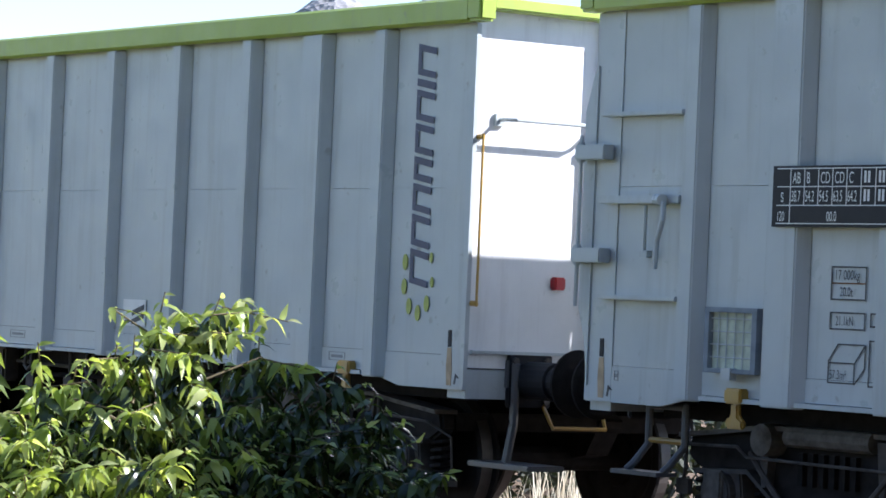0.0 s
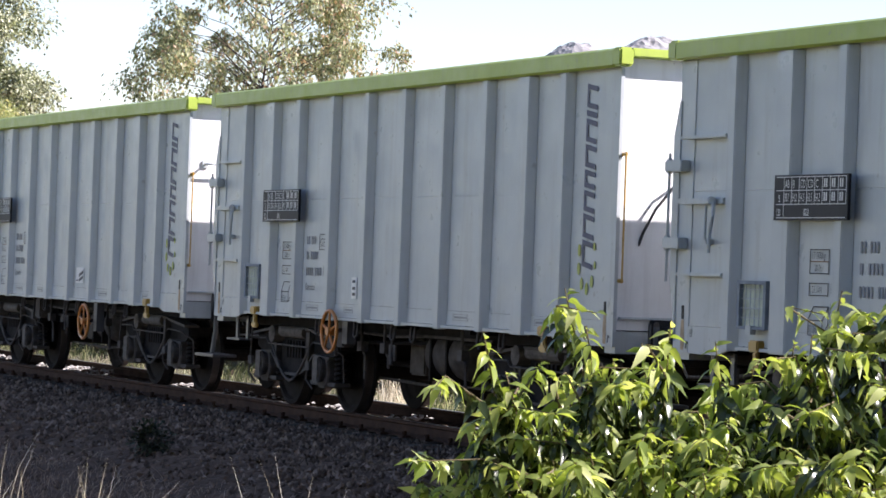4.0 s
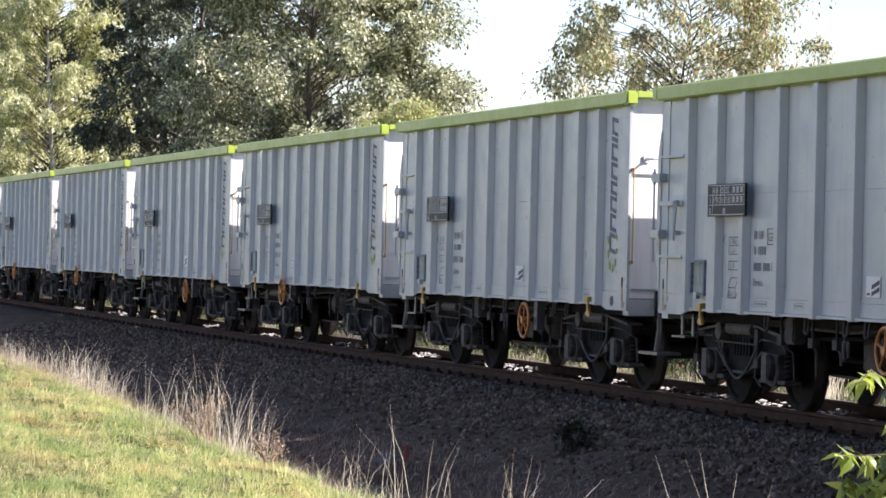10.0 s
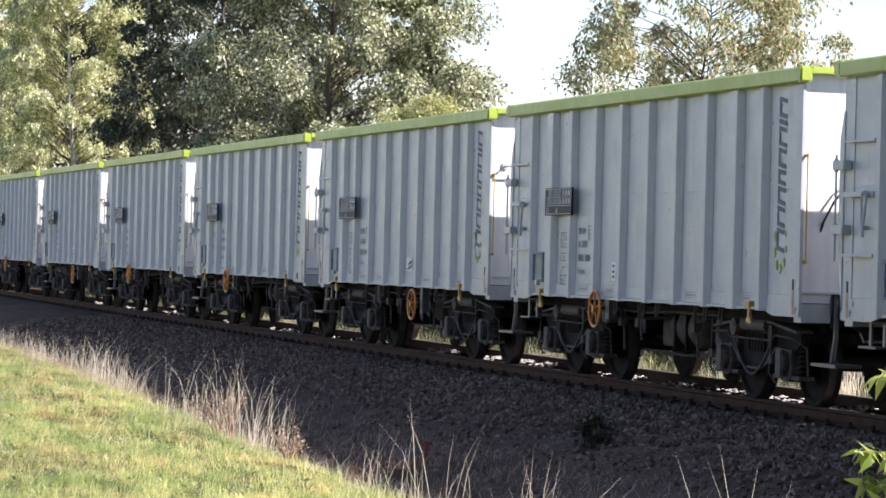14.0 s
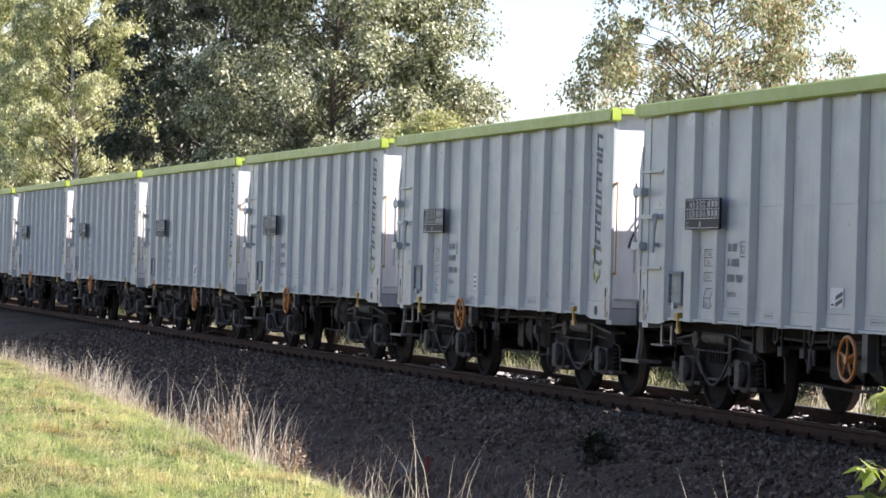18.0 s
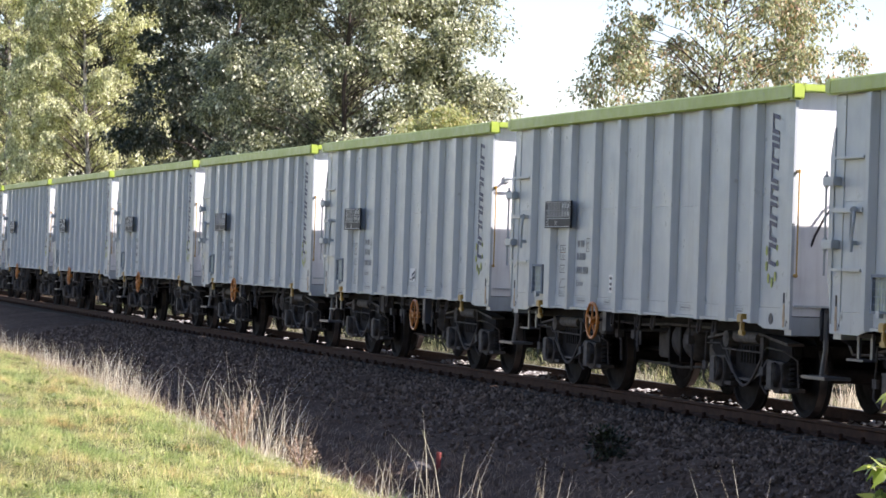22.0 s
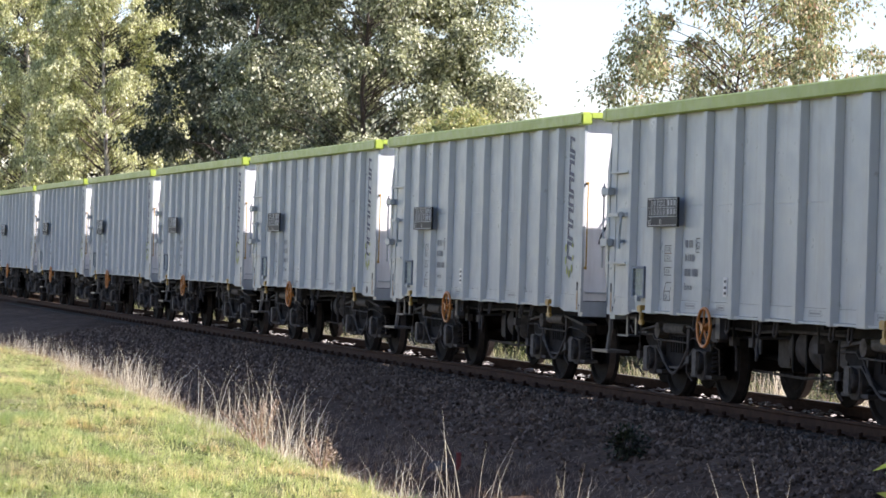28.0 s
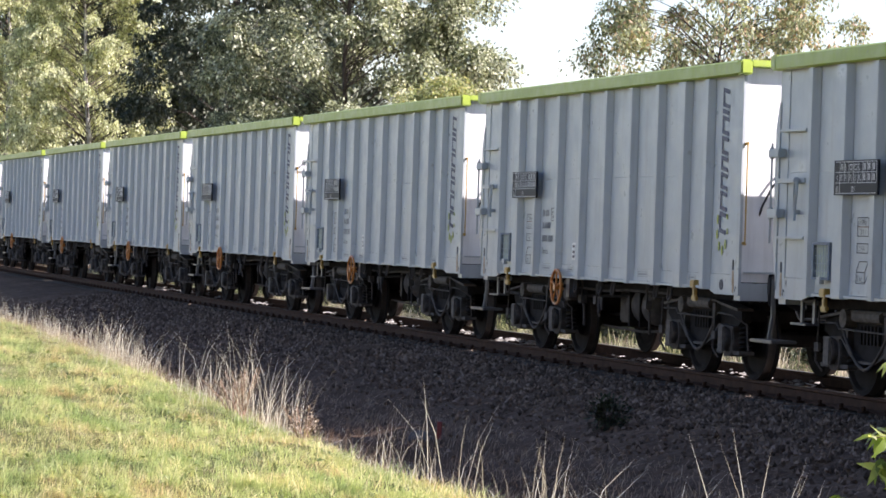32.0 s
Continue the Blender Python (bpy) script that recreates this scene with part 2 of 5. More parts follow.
def add_end(w, e):
    """One end; e is 1 for the leading one."""
    def x(a, b):
        return (min(e * a, e * b), max(e * a, e * b))
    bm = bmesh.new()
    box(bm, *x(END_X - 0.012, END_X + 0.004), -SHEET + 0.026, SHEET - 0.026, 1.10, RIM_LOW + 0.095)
    part("end_wall", bm, GREY_END_SUN, w)
    bm = bmesh.new()
    box(bm, *x(END_X - 0.20, END_X + 0.002), -SHEET + 0.03, SHEET - 0.03, 0.90, 1.09)
    part("headstock", bm, GREY, w)
    rim = RIM_X if e > 0 else RIM_X - 0.07
    bm = bmesh.new()
    box(bm, *x(END_X - 0.08, rim - 0.045), -SHEET + 0.031, SHEET - 0.031, RIM_LOW + 0.088, RIM_TOP + 0.002)
    part("end_rim", bm, LIME, w, soften=0.012)
    for s in (-1, 1):
        bm = bmesh.new()
        y0, y1 = sorted((s * (SHEET - 0.03), s * (RIM_Y + 0.008)))
        box(bm, *x(rim - 0.17, rim - 0.01), y0, y1, RIM_LOW + 0.005, RIM_TOP + 0.003)
        part("rim_corner", bm, LIME, w, soften=0.02)
        # buffer
        part_buffer(w, e, s * 0.875)
        # yellow upright handrail with its brackets
        bm = bmesh.new()
        hx, hy = e * (END_X + 0.075), s * (SHEET - 0.035)
        rod(bm, [(hx, hy, 1.50), (hx, hy, 2.62)], 0.009)
        for z in (1.52, 2.60):
            rod(bm, [(hx, hy, z), (e * (END_X - 0.01), hy, z)], 0.018)
        part("handrail", bm, YELLOW, w, "yellow upright handrail")
    # coupling
    bm = bmesh.new()
    box(bm, *x(END_X - 0.01, END_X + 0.10), -0.20, 0.20, 0.90, 1.18)
    rod(bm, [(e * (END_X + 0.05), 0, 1.03), (e * (BUFFER_X - 0.12), 0, 1.02)], 0.045)
    rod(bm, [(e * (BUFFER_X - 0.14), 0.07, 1.02), (e * (BUFFER_X - 0.02), 0.06, 1.0)], 0.022)
    rod(bm, [(e * (BUFFER_X - 0.14), -0.07, 1.02), (e * (BUFFER_X - 0.02), -0.06, 1.0)], 0.022)
    part("coupling", bm, IRON, w)
    bm = bmesh.new()
    rod(bm, [(e * END_X, 0.35, 0.98), (e * (END_X + 0.12), 0.34, 0.85), (e * (END_X + 0.30), 0.3, 0.66), (e * (END_X + 0.5), 0.2, 0.62), (e * BUFFER_X, 0.1, 0.64)], 0.022, 6)
    part("brake_hose", bm, RUBBER, w)
    # yellow shunter's bar under the near buffer
    bm = bmesh.new()
    if e > 0:
        rod(bm, [(END_X + 0.02, -0.76, 0.88), (END_X + 0.10, -0.72, 0.72), (END_X + 0.12, -0.30, 0.72), (END_X + 0.02, -0.27, 0.88)], 0.015, 6)
        part("shunters_bar", bm, YELLOW, w)
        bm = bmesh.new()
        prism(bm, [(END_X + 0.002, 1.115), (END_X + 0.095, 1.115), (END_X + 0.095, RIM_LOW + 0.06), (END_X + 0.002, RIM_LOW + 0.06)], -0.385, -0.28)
        part("end_post", bm, GREY_END_SUN, w)
        bm = bmesh.new()
        rod(bm, [(END_X + 0.09, -0.41, 1.50), (END_X + 0.09, -0.41, 2.66)], 0.013)
        for z in (1.52, 2.64):
            box(bm, END_X + 0.05, END_X + 0.12, -0.42, -0.37, z - 0.025, z + 0.025)
        part("handrail", bm, YELLOW, w, "yellow upright handrail")
        bm = bmesh.new()
        box(bm, END_X + 0.003, END_X + 0.03, -SHEET + 0.05, SHEET - 0.05, 1.195, 1.215)
        part("end_seam", bm, GREY, w)
    else:
        bm.free()


def part_buffer(w, e, y):
    bm = bmesh.new()
    x0 = e * (END_X + 0.002)
    box(bm, min(x0, x0 + e * 0.035), max(x0, x0 + e * 0.035), y - 0.18, y + 0.18, 0.85, 1.20)
    b = part("buffer", bm, BLACK, w, "black steel buffer", soften=0.01)
    bm = bmesh.new()
    lathe(bm, [(0.125, e * 0.035), (0.125, e * 0.33), (0.105, e * 0.335), (0.105, e * 0.55)], (e * END_X, y, 1.03), "x", 20)
    part("barrel", bm, BLACK, b, smooth=False)
    bm = bmesh.new()
    lathe(bm, [(0.19, e * 0.0), (0.22, e * 0.012), (0.22, e * 0.03), (0.15, e * 0.045)], (e * (BUFFER_X - 0.05), y, 1.03), "x", 24)
    part("head", bm, IRON, b)
    for dy, dz in ((-0.13, -0.13), (0.13, -0.13), (-0.13, 0.13), (0.13, 0.13)) if e > 0 and y < 0 else ():
        bm = bmesh.new()
        rod(bm, [(x0 + e * 0.03, y + dy, 1.025 + dz), (x0 + e * 0.055, y + dy, 1.025 + dz)], 0.026, 6)
        part("bolt", bm, TREAD, b)
    return b


def add_near_fittings(w):
    """What the near side carries: the end-door gear, plates, holders, steps, hooks."""
    f = -SHEET
    before = set(w.children)
    # trailing end: locking gear of the end door
    bm = bmesh.new()
    prism(bm, [(-5.16, 1.02), (-5.20, 1.30), (-5.27, 1.50), (-5.27, 2.70), (-5.18, 2.98), (-5.16, 2.98)], f - 0.02, f + 0.05)
    part("end_flange", bm, GREY, w)
    bm = bmesh.new()
    prism(bm, [(-5.16, 1.02), (-5.20, 1.30), (-5.27, 1.50), (-5.27, 2.70), (-5.18, 2.98), (-5.16, 2.98)], -f - 0.05, -f + 0.02)
    part("end_flange", bm, GREY, w)
    for z, drop in ((2.66, 0.028), (2.13, 0.05), (1.55, 0.03)):
        bm = bmesh.new()
        box(bm, -5.04, -4.262, f - 0.085, f - 0.004, z, z + drop)
        part("ledge", bm, GREY, w, soften=0.006)
    for z in (1.77, 2.40):
        bm = bmesh.new()
        box(bm, -5.27, -4.98, f - 0.10, f - 0.01, z, z + 0.09)
        rod(bm, [(-5.24, f - 0.068, z - 0.02), (-5.24, f - 0.068, z + 0.11)], 0.027, 10)
        part("hinge", bm, GREY, w, soften=0.008)
    bm = bmesh.new()
    rod(bm, [(-5.24, f - 0.068, 1.50), (-5.24, f - 0.068, 2.55)], 0.012, 8)
    part("lock_shaft", bm, GREY, w)
    bm = bmesh.new()
    rod(bm, [(-4.46, f - 0.09, 2.155), (-4.36, f - 0.13, 2.15)], 0.034, 10)
    rod(bm, [(-4.36, f - 0.12, 2.14), (-4.35, f - 0.13, 2.03), (-4.41, f - 0.12, 1.90), (-4.42, f - 0.12, 1.74)], 0.017, 8)
    part("lock_lever", bm, GREY, w, "grey locking lever with dark pivot")
    bm = bmesh.new()
    rod(bm, [(-4.60, f - 0.06, 2.12), (-4.60, f - 0.06, 1.83)], 0.013, 6)
    box(bm, -4.63, -4.56, f - 0.07, f - 0.004, 1.81, 1.85)
    part("lever_guide", bm, GREY, w)
    # load table
    t = part("load_table", *_plate(-3.44, -2.26, f - 0.125, f - 0.10, 1.985, 2.355), w, "black load table with white lines")
    y = f - 0.127
    for z0, z1, x0, x1 in ((2.335, 2.341, -3.40, -2.29), (2.225, 2.231, -3.40, -2.29), (2.112, 2.118, -3.40, -2.29), (2.002, 2.008, -3.40, -2.29)):
        bm = bmesh.new()
        box(bm, x0, x1, y, y + 0.002, z0, z1)
        part("line", bm, WHITE, t)
    for k in range(10):
        bm = bmesh.new()
        xx = -3.28 + k * 0.124
        if k > 9 or xx > -2.28:
            continue
        box(bm, xx - 0.003, xx + 0.003, y, y + 0.002, 2.115 if k else 2.005, 2.338)
        part("line", bm, WHITE, t)
    for k, (a, b) in enumerate((("AB", "38.7"), ("B", "54.2"), ("CD", "54.5"), ("CD", "63.5"), ("C", "64.2"))):
        words("figure", a, 0.098, -3.262 + k * 0.124, y, 2.248, WHITE, t, 0.60)
        words("figure", b, 0.096, -3.271 + k * 0.124, y, 2.138, WHITE, t, 0.50)
    for k in range(3):
        for z in (2.25, 2.14):
            for d in (0.0, 0.032):
                bm = bmesh.new()
                box(bm, -2.635 + d + k * 0.124, -2.617 + d + k * 0.124, y, y + 0.002, z, z + 0.07)
                part("bar", bm, WHITE, t)
    words("figure", "S", 0.085, -3.365, y, 2.135, WHITE, t, 0.75)
    words("figure", "120", 0.085, -3.395, y, 2.02, WHITE, t, 0.55)
    words("figure", "00.0", 0.085, -2.95, y, 2.02, WHITE, t, 0.6)
    t.scale, t.location = (0.94, 1.0, 0.93), (-0.171, 0.022, 0.152)
    # data boxes between the wide rib and the next
    for x0, x1, z0, z1, lines in ((-2.99, -2.70, 1.595, 1.785, 2), (-2.99, -2.70, 1.43, 1.53, 1), (-2.66, -2.60, 1.45, 1.53, 0)):
        o = part("data_frame", *_frame(x0, x1, z0, z1, f - 0.008, 0.009), w)
        if lines == 2:
            words("figure", "17 000kg", 0.078, x0 + 0.03, f - 0.009, z1 - 0.075, INK, o, 0.72)
            words("figure", "20.0t", 0.075, x0 + 0.075, f - 0.009, z0 + 0.022, INK, o, 0.7)
            bm = bmesh.new()
            box(bm, x0 + 0.01, x1 - 0.01, f - 0.008, f - 0.006, (z0 + z1) / 2 - 0.004, (z0 + z1) / 2 + 0.004)
            part("bar", bm, RUST, o)
        elif lines == 1:
            words("figure", "21.1kN", 0.075, x0 + 0.05, f - 0.009, z0 + 0.025, INK, o, 0.66)
    o = part("volume_mark", *_frame(-2.99, -2.77, 1.13, 1.25, f - 0.008, 0.009), w)
    words("figure", "57.3m³", 0.075, -2.975, f - 0.009, 1.155, INK, o, 0.66)
    for a, b in (((-2.99, 1.25), (-2.91, 1.35)), ((-2.77, 1.25), (-2.69, 1.35)), ((-2.77, 1.13), (-2.69, 1.22)), ((-2.91, 1.35), (-2.69, 1.35)), ((-2.69, 1.35), (-2.69, 1.22))):
        bm = bmesh.new()
        d = Vector((b[0] - a[0], b[1] - a[1])).normalized() * 0.0045
        prism(bm, [(a[0] - d.y, a[1] + d.x), (b[0] - d.y, b[1] + d.x), (b[0] + d.y, b[1] - d.x), (a[0] + d.y, a[1] - d.x)], f - 0.008, f - 0.006)
        part("bar", bm, INK, o)
    part("data_frame", *_frame(-2.66, -2.60, 1.12, 1.38, f - 0.008, 0.009), w)
    # register lines as bars, class word, keeper's initials in their box
    for x0, x1, z in ((-2.25, -2.15, 1.76), (-2.11, -1.97, 1.76), (-2.25, -2.17, 1.60), (-2.13, -1.90, 1.60), (-2.25, -2.03, 1.43), (-1.98, -1.78, 1.43), (-1.74, -1.70, 1.43)):
        bm = bmesh.new()
        n = max(1, round((x1 - x0) / 0.055))
        for k in range(n):
            p = x0 + (x1 - x0) * k / n
            box(bm, p, p + (x1 - x0) / n * 0.5, f - 0.008, f - 0.006, z, z + 0.085)
        part("register_bar", bm, FADED, w)
    words("class_word", "Eamnos", 0.105, -2.25, f - 0.009, 1.275, INK, w, 0.85)
    o = part("data_frame", *_frame(-1.88, -1.64, 1.70, 1.87, f - 0.008, 0.010), w)
    words("figure", "GE", 0.125, -1.85, f - 0.009, 1.738, INK, o, 0.95)
    # small marks along the sole plate
    for x0, x1 in ((-4.9, -4.86), (-2.2, -1.85), (-1.1, -0.85), (1.75, 2.1), (3.6, 3.8)):
        bm = bmesh.new()
        box(bm, x0, x1, f - 0.010, f - 0.008, 1.06, 1.065), box(bm, x0, x1, f - 0.010, f - 0.008, 1.115, 1.12)
        box(bm, x0, x0 + 0.005, f - 0.010, f - 0.008, 1.06, 1.12), box(bm, x1 - 0.005, x1, f - 0.010, f - 0.008, 1.06, 1.12)
        box(bm, x0 + 0.03, x1 - 0.03, f - 0.010, f - 0.008, 1.08, 1.10)
        part("sole_mark", bm, FADED, w)
    # waybill holder with wire mesh
    bm = bmesh.new()
    box(bm, -3.96, -3.54, f - 0.05, f - 0.004, 1.16, 1.52)
    h = part("waybill_holder", bm, plain_once("holder_back", (0.50, 0.55, 0.44)), w, "pale green holder behind a wire grid", soften=0.006)
    bm = bmesh.new()
    for x0, x1, z0, z1 in ((-3.98, -3.94, 1.15, 1.53), (-3.56, -3.52, 1.15, 1.53), (-3.94, -3.56, 1.50, 1.53), (-3.94, -3.56, 1.15, 1.175)):
        box(bm, x0, x1, f - 0.085, f - 0.006, z0, z1)
    part("holder_frame", bm, plain_once("holder_frame_grey", (0.20, 0.23, 0.26)), h)
    bm = bmesh.new()
    for k in range(5):
        rod(bm, [(-3.93 + 0.073 * (k + 0.7), f - 0.06, 1.17), (-3.93 + 0.073 * (k + 0.7), f - 0.06, 1.51)], 0.004, 5)
    for k in range(4):
        rod(bm, [(-3.95, f - 0.064, 1.24 + 0.075 * k), (-3.55, f - 0.064, 1.24 + 0.075 * k)], 0.004, 5)
    tagged(part("wire_grid", bm, GREY, h), kind="stuff")
    bm = bmesh.new()
    box(bm, -3.80, -3.72, f - 0.10, f - 0.05, 1.11, 1.18)
    part("latch", bm, GREY, h)
    # slots with rust runs below them, at both ends
    for x in (5.03, -5.03):
        bm = bmesh.new()
        box(bm, x - 0.017, x + 0.017, f - 0.014, f - 0.007, 1.20, 1.31)
        part("drain_slot", bm, BLACK, w)
        bm = bmesh.new()
        prism(bm, [(x - 0.022, 1.195), (x + 0.022, 1.195), (x + 0.035, 1.05), (x + 0.03, 0.95), (x - 0.02, 0.95), (x - 0.03, 1.07)], f - 0.0115, f - 0.0085)
        part("rust_run", bm, plain_once("ochre_rust", (0.42, 0.31, 0.19)), w)
        bm = bmesh.new()
        prism(bm, [(x + 0.06, 0.96), (x + 0.075, 1.03), (x + 0.12, 1.0), (x + 0.10, 1.0), (x + 0.085, 1.005), (x + 0.075, 0.96)], f - 0.0115, f - 0.0085)
        part("hook_mark", bm, INK, w)
    # yellow towing hooks
    for x in (-3.73, 3.86):
        bm = bmesh.new()
        box(bm, x - 0.075, x + 0.075, f - 0.07, f + 0.02, 0.975, 1.065)
        prism(bm, [(x - 0.035, 0.98), (x + 0.03, 0.98), (x + 0.035, 0.90), (x + 0.08, 0.88), (x + 0.075, 0.83), (x - 0.07, 0.83), (x - 0.085, 0.88), (x - 0.035, 0.90)], f - 0.05, f - 0.01)
        part("towing_hook", bm, YELLOW, w, "worn yellow towing hook", soften=0.012)
    # brand mark as plain slanting blocks, read from the bottom up, and a ring of dots
    z = 1.575
    for size in (0.23, 0.205, 0.18, 0.155, 0.195, 0.20, 0.05, 0.205):
        bm = bmesh.new()
        a, b, k = 4.53, 4.74, 0.035
        if size < 0.1:
            prism(bm, [(b, z), (a, z + k), (a, z + k + size), (b, z + size)], f - 0.008, f - 0.006)
        else:
            st = 0.045
            prism(bm, [(b, z), (a, z + k), (a, z + k + st), (b, z + st)], f - 0.008, f - 0.006)
            prism(bm, [(b, z + size - st), (a, z + size - st + k), (a, z + size + k), (b, z + size)], f - 0.008, f - 0.006)
            prism(bm, [(a, z + k + st), (a + 0.04, z + k + st - 0.01), (a + 0.04, z + size - st + k - 0.01), (a, z + size - st + k)], f - 0.008, f - 0.006)
        part("mark_block", bm, NAVY, w)
        z += size + 0.024
    for k in range(7):
        a = radians(-200 + k * 38)
        bm = bmesh.new()
        lathe(bm, [(0.001, 0), (0.034 if k < 5 else 0.022, 0), (0.034 if k < 5 else 0.022, 0.003), (0.001, 0.003)], (0, 0, 0), "y", 12)
        bmesh.ops.scale(bm, vec=(0.9, 1, 1.6), verts=bm.verts)
        o = part("mark_dot", bm, DOT, w)
        o.location = (4.63 + 0.165 * math.cos(a), f - 0.009, 1.66 + 0.25 * math.sin(a))
    for o in set(w.children) - before:
        o.location.z += 0.03


def add_steps(w):
    # a hanging footboard at the leading end
    bm = bmesh.new()
    box(bm, END_X, END_X + 0.03, -1.06, -0.94, 0.98, 1.16)
    rod(bm, [(5.21, -1.0, 1.14), (5.21, -1.0, 0.74), (5.17, -1.02, 0.49)], 0.03, 8)
    s = part("step", bm, GRIMY, w, "grimy grey hanging footboard")
    bm = bmesh.new()
    box(bm, 4.93, 5.60, -1.16, -0.86, 0.455, 0.49)
    part("tread", bm, GRIMY, s, soften=0.008)


def add_ladder(w, low):
    """Steps at the trailing end: a short frame, on one wagon with a lower tread set outwards."""
    bm = bmesh.new()
    for x in (-4.70, -4.36):
        if low:
            rod(bm, [(x, -1.28, 0.97), (x, -1.28, 0.72), (x - 0.06, -1.34, 0.60), (x - 0.10, -1.36, 0.56)], 0.024, 8)
        else:
            box(bm, x - 0.03, x + 0.03, -1.295, -1.27, 0.72, 0.97)
    rod(bm, [(-4.70, -1.28, 0.955), (-4.36, -1.28, 0.955)], 0.024, 8)
    s = part("ladder", bm, GRIMY, w, "grimy grey step ladder")
    bm = bmesh.new()
    if low:
        box(bm, -4.86, -4.42, -1.44, -1.28, 0.535, 0.56)
    else:
        box(bm, -4.74, -4.32, -1.40, -1.24, 0.70, 0.722)
    part("tread", bm, GRIMY, s)
    if low:
        bm = bmesh.new()
        rod(bm, [(-4.70, -1.28, 0.745), (-4.36, -1.28, 0.745)], 0.018, 8)
        part("rung", bm, YELLOW, s)


def add_handbrake(w, x, z):
    bm = bmesh.new()
    box(bm, x + 0.14, x + 0.28, -1.40, -1.30, z - 0.12, 1.0)
    h = part("handbrake", bm, GRIMY, w, "orange five-spoked handbrake wheel on a grey bracket")
    bm = bmesh.new()
    c = Vector((x, -1.49, z))
    rod(bm, [c + Vector((0.215 * math.cos(a), 0, 0.215 * math.sin(a))) for a in [2 * math.pi * k / 32 for k in range(33)]], 0.019, 8, False)
    for k in range(5):
        a = 2 * math.pi * (k + 0.25) / 5
        rod(bm, [c + Vector((0.03 * math.cos(a), 0, 0.03 * math.sin(a))), c + Vector((0.21 * math.cos(a), 0, 0.21 * math.sin(a)))], 0.014, 6)
    lathe(bm, [(0.045, -0.03), (0.045, 0.09)], c, "y", 12)
    part("wheel", bm, ORANGE, h, "orange spoked wheel")
    bm = bmesh.new()
    rod(bm, [(x, -1.42, z), (x + 0.22, -1.34, z + 0.05)], 0.02, 6)
    part("spindle", bm, IRON, h)


def add_sign(w, x):
    # white sign with slanting stripes
    f = -SHEET
    bm = bmesh.new()
    box(bm, x - 0.17, x + 0.17, f - 0.010, f - 0.006, 1.24, 1.44)
    g = part("sign", bm, WHITE, w, "white sign with black slanting bars")
    bm = bmesh.new()
    prism(bm, [(x - 0.03, 1.25), (x + 0.15, 1.30), (x + 0.15, 1.34), (x - 0.03, 1.29)], f - 0.013, f - 0.0105)
    prism(bm, [(x - 0.03, 1.315), (x + 0.15, 1.365), (x + 0.15, 1.405), (x - 0.03, 1.355)], f - 0.013, f - 0.0105)
    box(bm, x - 0.14, x - 0.07, f - 0.013, f - 0.0105, 1.26, 1.28)
    part("stripe", bm, INK, g)


def add_label(w, x):
    # narrow white label with dark marks
    f = -SHEET
    bm = bmesh.new()
    box(bm, x - 0.07, x + 0.07, f - 0.010, f - 0.006, 1.24, 1.46)
    g = part("label", bm, WHITE, w, "narrow white label with dark marks")
    for z in (1.27, 1.33, 1.40):
        bm = bmesh.new()
        box(bm, x - 0.04, x + 0.04, f - 0.013, f - 0.0105, z, z + 0.03)
        part("bar", bm, INK, g)


MADE = {}


def plain_once(name, colour):
    if name not in MADE:
        MADE[name] = plain(name, colour, 0.7, 0, 0.3, 10)
    return MADE[name]


def _plate(x0, x1, y0, y1, z0, z1):
    bm = bmesh.new()
    box(bm, x0, x1, y0, y1, z0, z1)
    return bm, BLACK


def _frame(x0, x1, z0, z1, y, t):
    bm = bmesh.new()
    for a in ((x0, x1, z0, z0 + t), (x0, x1, z1 - t, z1), (x0, x0 + t, z0 + t, z1 - t), (x1 - t, x1, z0 + t, z1 - t)):
        box(bm, a[0], a[1], y, y + 0.002, a[2], a[3])
    return bm, INK


